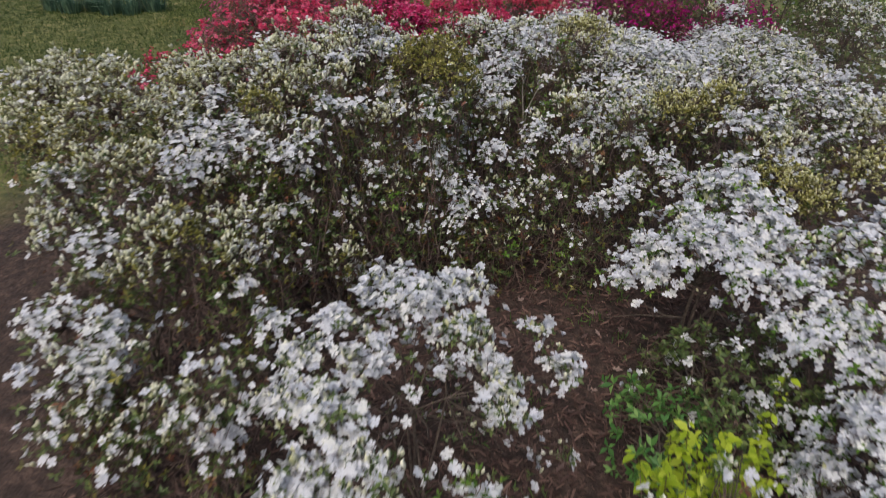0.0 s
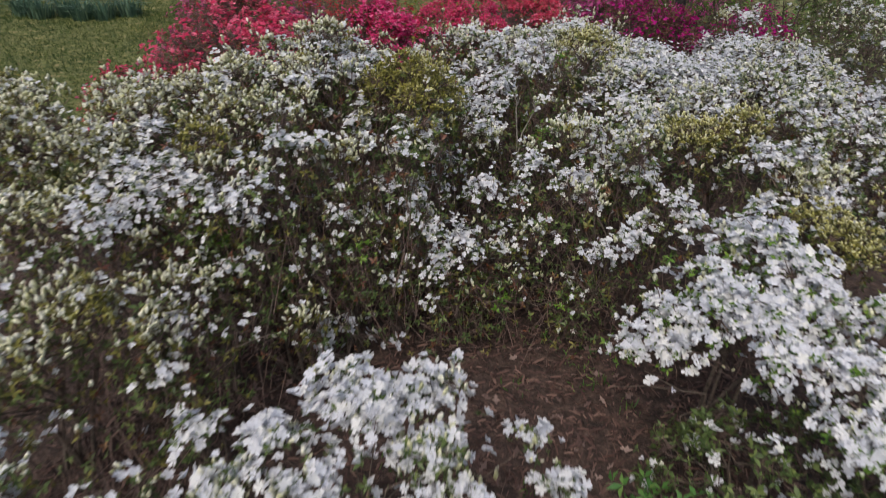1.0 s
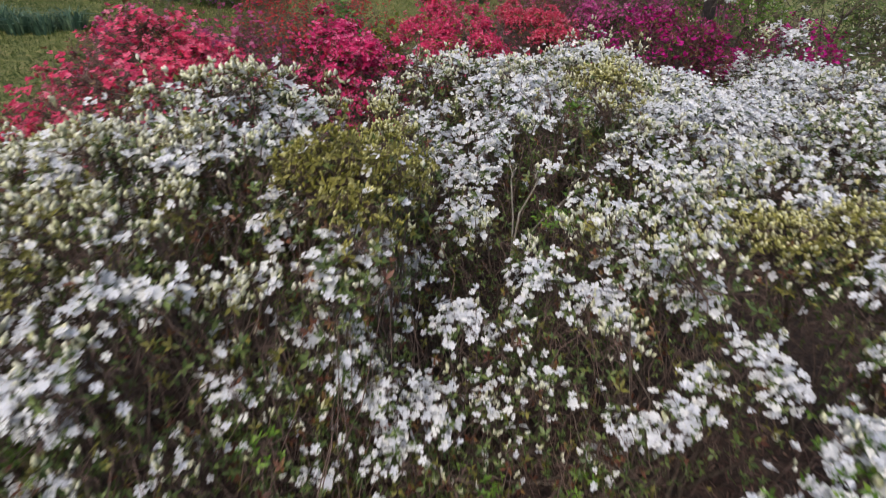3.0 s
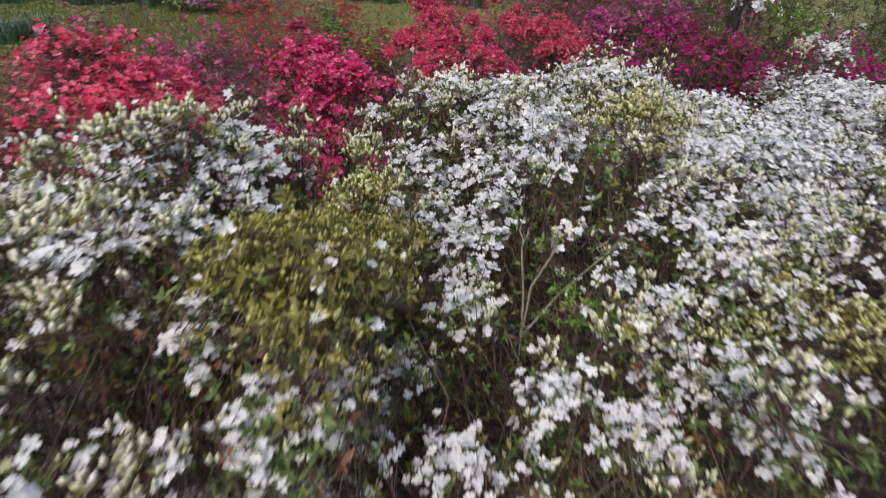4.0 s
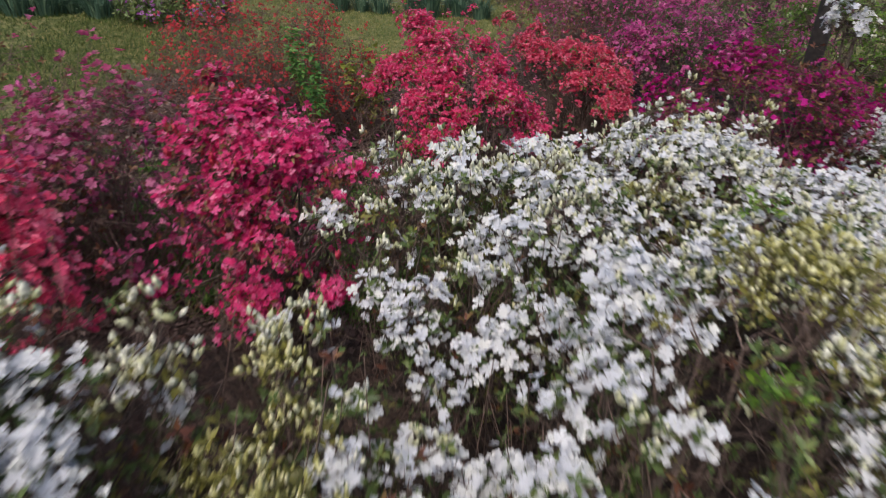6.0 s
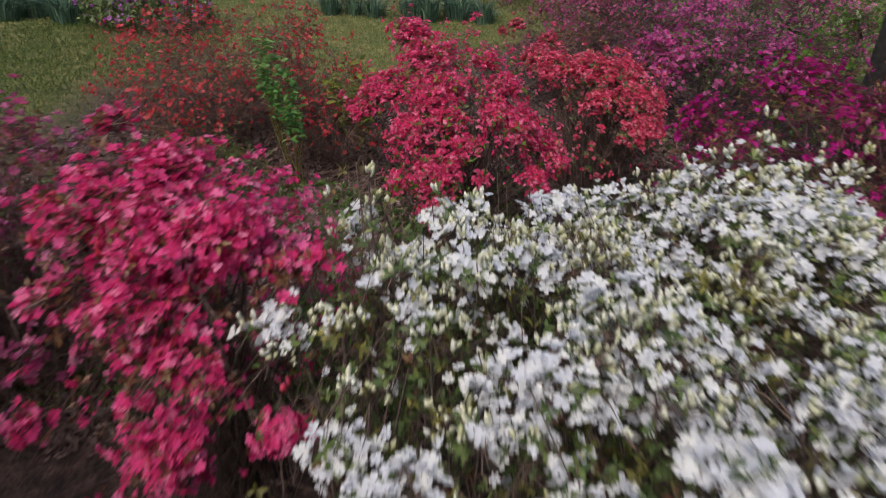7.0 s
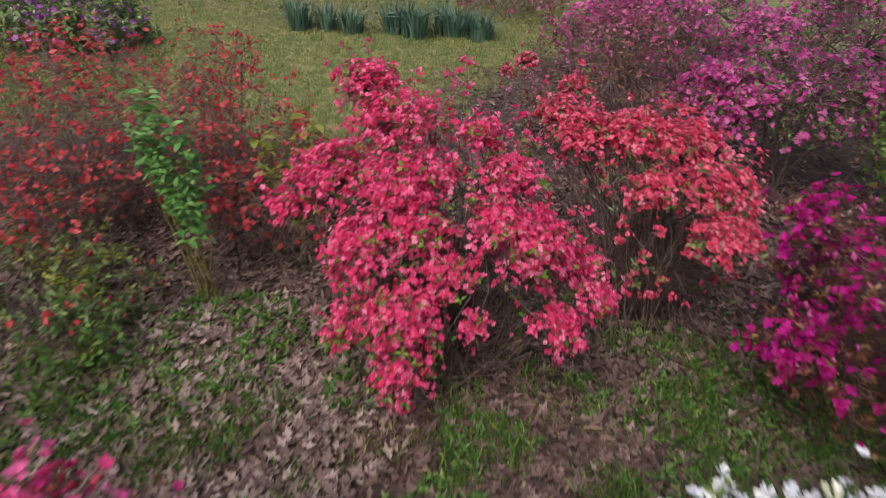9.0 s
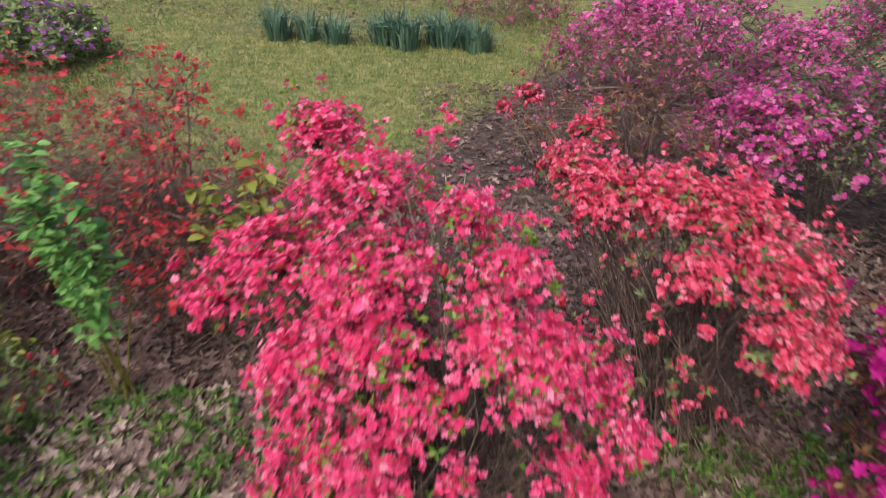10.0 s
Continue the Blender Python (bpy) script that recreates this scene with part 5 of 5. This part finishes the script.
def daffodil_clump(x, y, wide, tall, count, seed):
    r = np.random.default_rng(seed)
    base = np.array([x, y, gz(x, y)])
    thing = new("daffodil_clump")
    thing.location = base
    tagged(thing, "clump of blue-green daffodil leaves at the lawn's edge", "daffodils", "daffodil clumps along the lawn")
    a = r.uniform(0, 6.28, count)
    rad = wide * np.sqrt(r.random(count))
    foot = np.stack([rad * np.cos(a), rad * np.sin(a), np.zeros(count)], 1)
    w = foot + base
    foot[:, 2] = ground_z(w[:, 0], w[:, 1]) - base[2] - 0.01
    lean = np.stack([np.cos(a), np.sin(a), 0 * a], 1) * r.uniform(0.0, 0.9, (count, 1)) + r.normal(0, 0.15, (count, 3)) * (1, 1, 0)
    long = tall * r.uniform(0.35, 1.1, count)[:, None]
    mid = foot + np.array([0, 0, 0.6]) * long + lean * long * 0.3
    tip = foot + np.array([0, 0, 1.0]) * long * (1 - 0.4 * np.linalg.norm(lean, axis=1, keepdims=True)) + lean * long
    side = unit(np.stack([-np.sin(a), np.cos(a), 0.3 * r.normal(size=count)], 1)) * 0.009
    v = np.stack([foot - side, foot + side, mid - side, mid + side, tip], 1).reshape(-1, 3)
    f = np.array([(0, 1, 3), (0, 3, 2), (2, 3, 4)])[None] + (np.arange(count) * 5)[:, None, None]
    part("foliage", (v, f.reshape(-1, 3)), LEAVES["daffodil"], thing, kind="stuff", smooth=False)


for i, (cx, wide, tall, count) in enumerate([(-1.2, 0.13, 0.42, 120), (-0.88, 0.11, 0.36, 90), (-0.6, 0.13, 0.34, 110), (-0.1, 0.14, 0.4, 130), (0.12, 0.16, 0.44, 180), (0.55, 0.2, 0.42, 240), (0.85, 0.16, 0.36, 160), (2.7, 0.2, 0.4, 160), (3.1, 0.2, 0.4, 160)]):
    daffodil_clump(cx, 14.3 + 0.12 * math.sin(3 * i) + (1.2 if cx > 2 else 0), wide, tall, count, 90 + i)
for i in range(11):
    daffodil_clump(-6.6 + 0.24 * i, 13.3 + 0.25 * math.sin(5 * i), 0.2, 0.42, 200, 110 + i)
for i in range(6):
    daffodil_clump(-6.4 + 0.32 * i, 11.1 + 0.12 * math.sin(4 * i), 0.17, 0.36, 150, 130 + i)


# ---- ground cover ----
def cover(name, label, category, places, template, sizes, flat, mat, seed):
    r = np.random.default_rng(seed)
    up = np.array([[0.05, -0.118, 1.0]]) + r.normal(0, flat, (len(places), 3))
    geo = scattered(template, turns(up, r), places, sizes)
    tagged(new(name, mesh(name, geo, mat, False)), label, category, kind="stuff")


def spread(n, x0, x1, y0, y1, seed, lift=0.0):
    r = np.random.default_rng(seed)
    x, y = r.uniform(x0, x1, n), r.uniform(y0, y1, n)
    return np.stack([x, y, ground_z(x, y) + lift], 1)


OAK_LEAF = (np.array([(0, 0, 0), (0.25, 0.2, 0.08), (0.35, 0.08, 0.03), (0.55, 0.32, 0.15), (0.65, 0.12, 0.06), (1.0, 0.0, 0.2), (0.65, -0.14, 0.05), (0.5, -0.33, 0.12), (0.35, -0.08, 0.02), (0.22, -0.18, 0.1)]),
            np.array([(0, 2, 1), (0, 8, 2), (0, 9, 8), (2, 4, 3), (2, 8, 6), (2, 6, 4), (8, 7, 6), (4, 6, 5)]))
litter = np.concatenate([spread(34000, -2.6, 3.4, 7.0, 10.9, 201, 0.008), spread(900, -1.6, 1.9, 1.2, 4.4, 202, 0.008), spread(5000, -4, 5, 14.9, 18.5, 203, 0.008), spread(3000, 1.5, 5.5, 10.0, 13.5, 204, 0.008), spread(4000, 0.3, 2.8, 9.8, 13.2, 210, 0.008)])
thick = lattice(litter, 1.6, 31) * 0.6 + lattice(litter, 5.0, 32) * 0.4
litter = litter[thick > 0.16 + 0.22 * np.random.default_rng(5).random(len(litter))]
r = np.random.default_rng(205)
cover("leaf_litter", "dry brown and grey fallen leaves on the ground", "leaf litter", litter, OAK_LEAF, r.uniform(0.032, 0.08, len(litter)), 0.26, LEAVES["litter"], 206)

pale = np.concatenate([spread(1700, -2.2, 0.3, 7.6, 9.3, 241, 0.016), spread(1300, -1.7, 0.2, 8.0, 9.2, 245, 0.018)])
pale = pale[lattice(pale, 3.2, 45) > 0.45]
cover("pale_leaf_litter", "pale pinkish-brown dry leaves lying on the darker litter", "leaf litter", pale, OAK_LEAF, np.random.default_rng(242).uniform(0.04, 0.075, len(pale)), 0.3, LEAVES["pale_litter"], 243)

# Single large leaves lie on top where the ground is open.
LEAF_MESH = [mesh("fallen_leaf", (OAK_LEAF[0] * (1, s, 1 + s), OAK_LEAF[1]), LEAVES["litter"], False) for s in (0.8, 1.0, 1.25)]
for i, p in enumerate(spread(280, -1.7, 2.2, 7.9, 9.4, 231, 0.014)):
    leaf = new("fallen_leaf", LEAF_MESH[i % 3])
    leaf.parent = ground
    leaf.matrix_basis = Matrix.LocRotScale(Vector(p), Euler((random.uniform(-0.3, 0.3), random.uniform(-0.3, 0.3), random.uniform(0, 6.28))), Vector((random.uniform(0.05, 0.095),) * 3))

SCRAP = (np.array([(0, -0.08, 0.0), (0, 0.08, 0.03), (1.0, 0.07, 0.06), (1.0, -0.06, 0.0), (0.5, 0.1, 0.12)]), np.array([(0, 3, 4), (3, 2, 4), (2, 1, 4), (1, 0, 4)]))
scraps = np.concatenate([spread(16000, -1.8, 2.4, 1.0, 4.6, 207, 0.006), spread(14000, -2.4, 2.8, 7.2, 10.2, 230, 0.006)])
cover("mulch", "reddish-brown bark mulch and leaf scraps under the shrubs", "mulch", scraps, SCRAP, np.random.default_rng(208).uniform(0.025, 0.075, len(scraps)), 0.35, LEAVES["mulch"], 209)

BLADE = (np.array([(-0.06, 0, 0), (0.06, 0, 0), (0.05, 0.12, 0.6), (0.0, 0.4, 1.0)]), np.array([(0, 1, 2), (0, 2, 3)]))
tufts = np.concatenate([spread(3200, -2.4, 2.6, 7.2, 9.3, 211), spread(1200, -1.4, 1.5, 7.3, 8.75, 240), spread(160, -2.6, 3.0, 9.2, 10.8, 212), spread(110, -0.6, 1.6, 2.2, 4.2, 213)])
tufts = tufts[0.45 * lattice(tufts, 1.3, 41) + 0.55 * lattice(tufts, 5.5, 43) > 0.53]
blades = np.repeat(tufts, 16, 0) + np.random.default_rng(214).normal(0, 0.035, (len(tufts) * 16, 3)) * (1, 1, 0)
cover("weed_tufts", "tufts of fresh green grass and weeds among fallen leaves", "grass", blades, BLADE, np.random.default_rng(215).uniform(0.025, 0.07, len(blades)), 0.6, LEAVES["weed"], 216)
low_green = np.concatenate([spread(7500, -2.4, 2.6, 7.3, 9.4, 217, 0.02), spread(1500, -1.5, 0.4, 7.4, 8.3, 244, 0.02)])
low_green = low_green[0.4 * lattice(low_green, 1.5, 42) + 0.6 * lattice(low_green, 4.5, 44) > 0.46]
cover("ground_ivy", "low green weeds creeping over the leaf litter", "weeds", low_green, WHORLS[1], np.random.default_rng(218).uniform(0.02, 0.055, len(low_green)), 0.5, LEAVES["weed"], 219)
thin = spread(26000, -2.4, 1.2, 7.2, 9.0, 246)
thin = thin[0.5 * lattice(thin, 1.7, 46) + 0.5 * lattice(thin, 5.0, 47) + 0.12 * np.clip(-thin[:, 0], -1, 1) > 0.5]
cover("thin_grass", "thin yellowish grass growing through fallen leaves", "grass", thin, BLADE, np.random.default_rng(247).uniform(0.02, 0.05, len(thin)), 0.7, LEAVES["grass"], 248)
turf = spread(140000, -4.5, 3.5, 10.4, 18.0, 221)
turf = turf[lawn_edge(turf[:, 0], turf[:, 1]) > np.random.default_rng(223).random(len(turf))]
cover("lawn", "rough yellowish-green lawn with dry patches", "lawn", turf, BLADE, np.random.default_rng(224).uniform(0.02, 0.048, len(turf)), 0.45, LEAVES["grass"], 225)
turf = spread(70000, -8.5, -2.2, 5.0, 13.2, 222)
turf = turf[lawn_edge(turf[:, 0], turf[:, 1]) > np.random.default_rng(226).random(len(turf))]
cover("lawn", "green mown lawn beside the red azaleas", "lawn", turf, BLADE, np.random.default_rng(227).uniform(0.025, 0.06, len(turf)), 0.45, LEAVES["meadow"], 228)
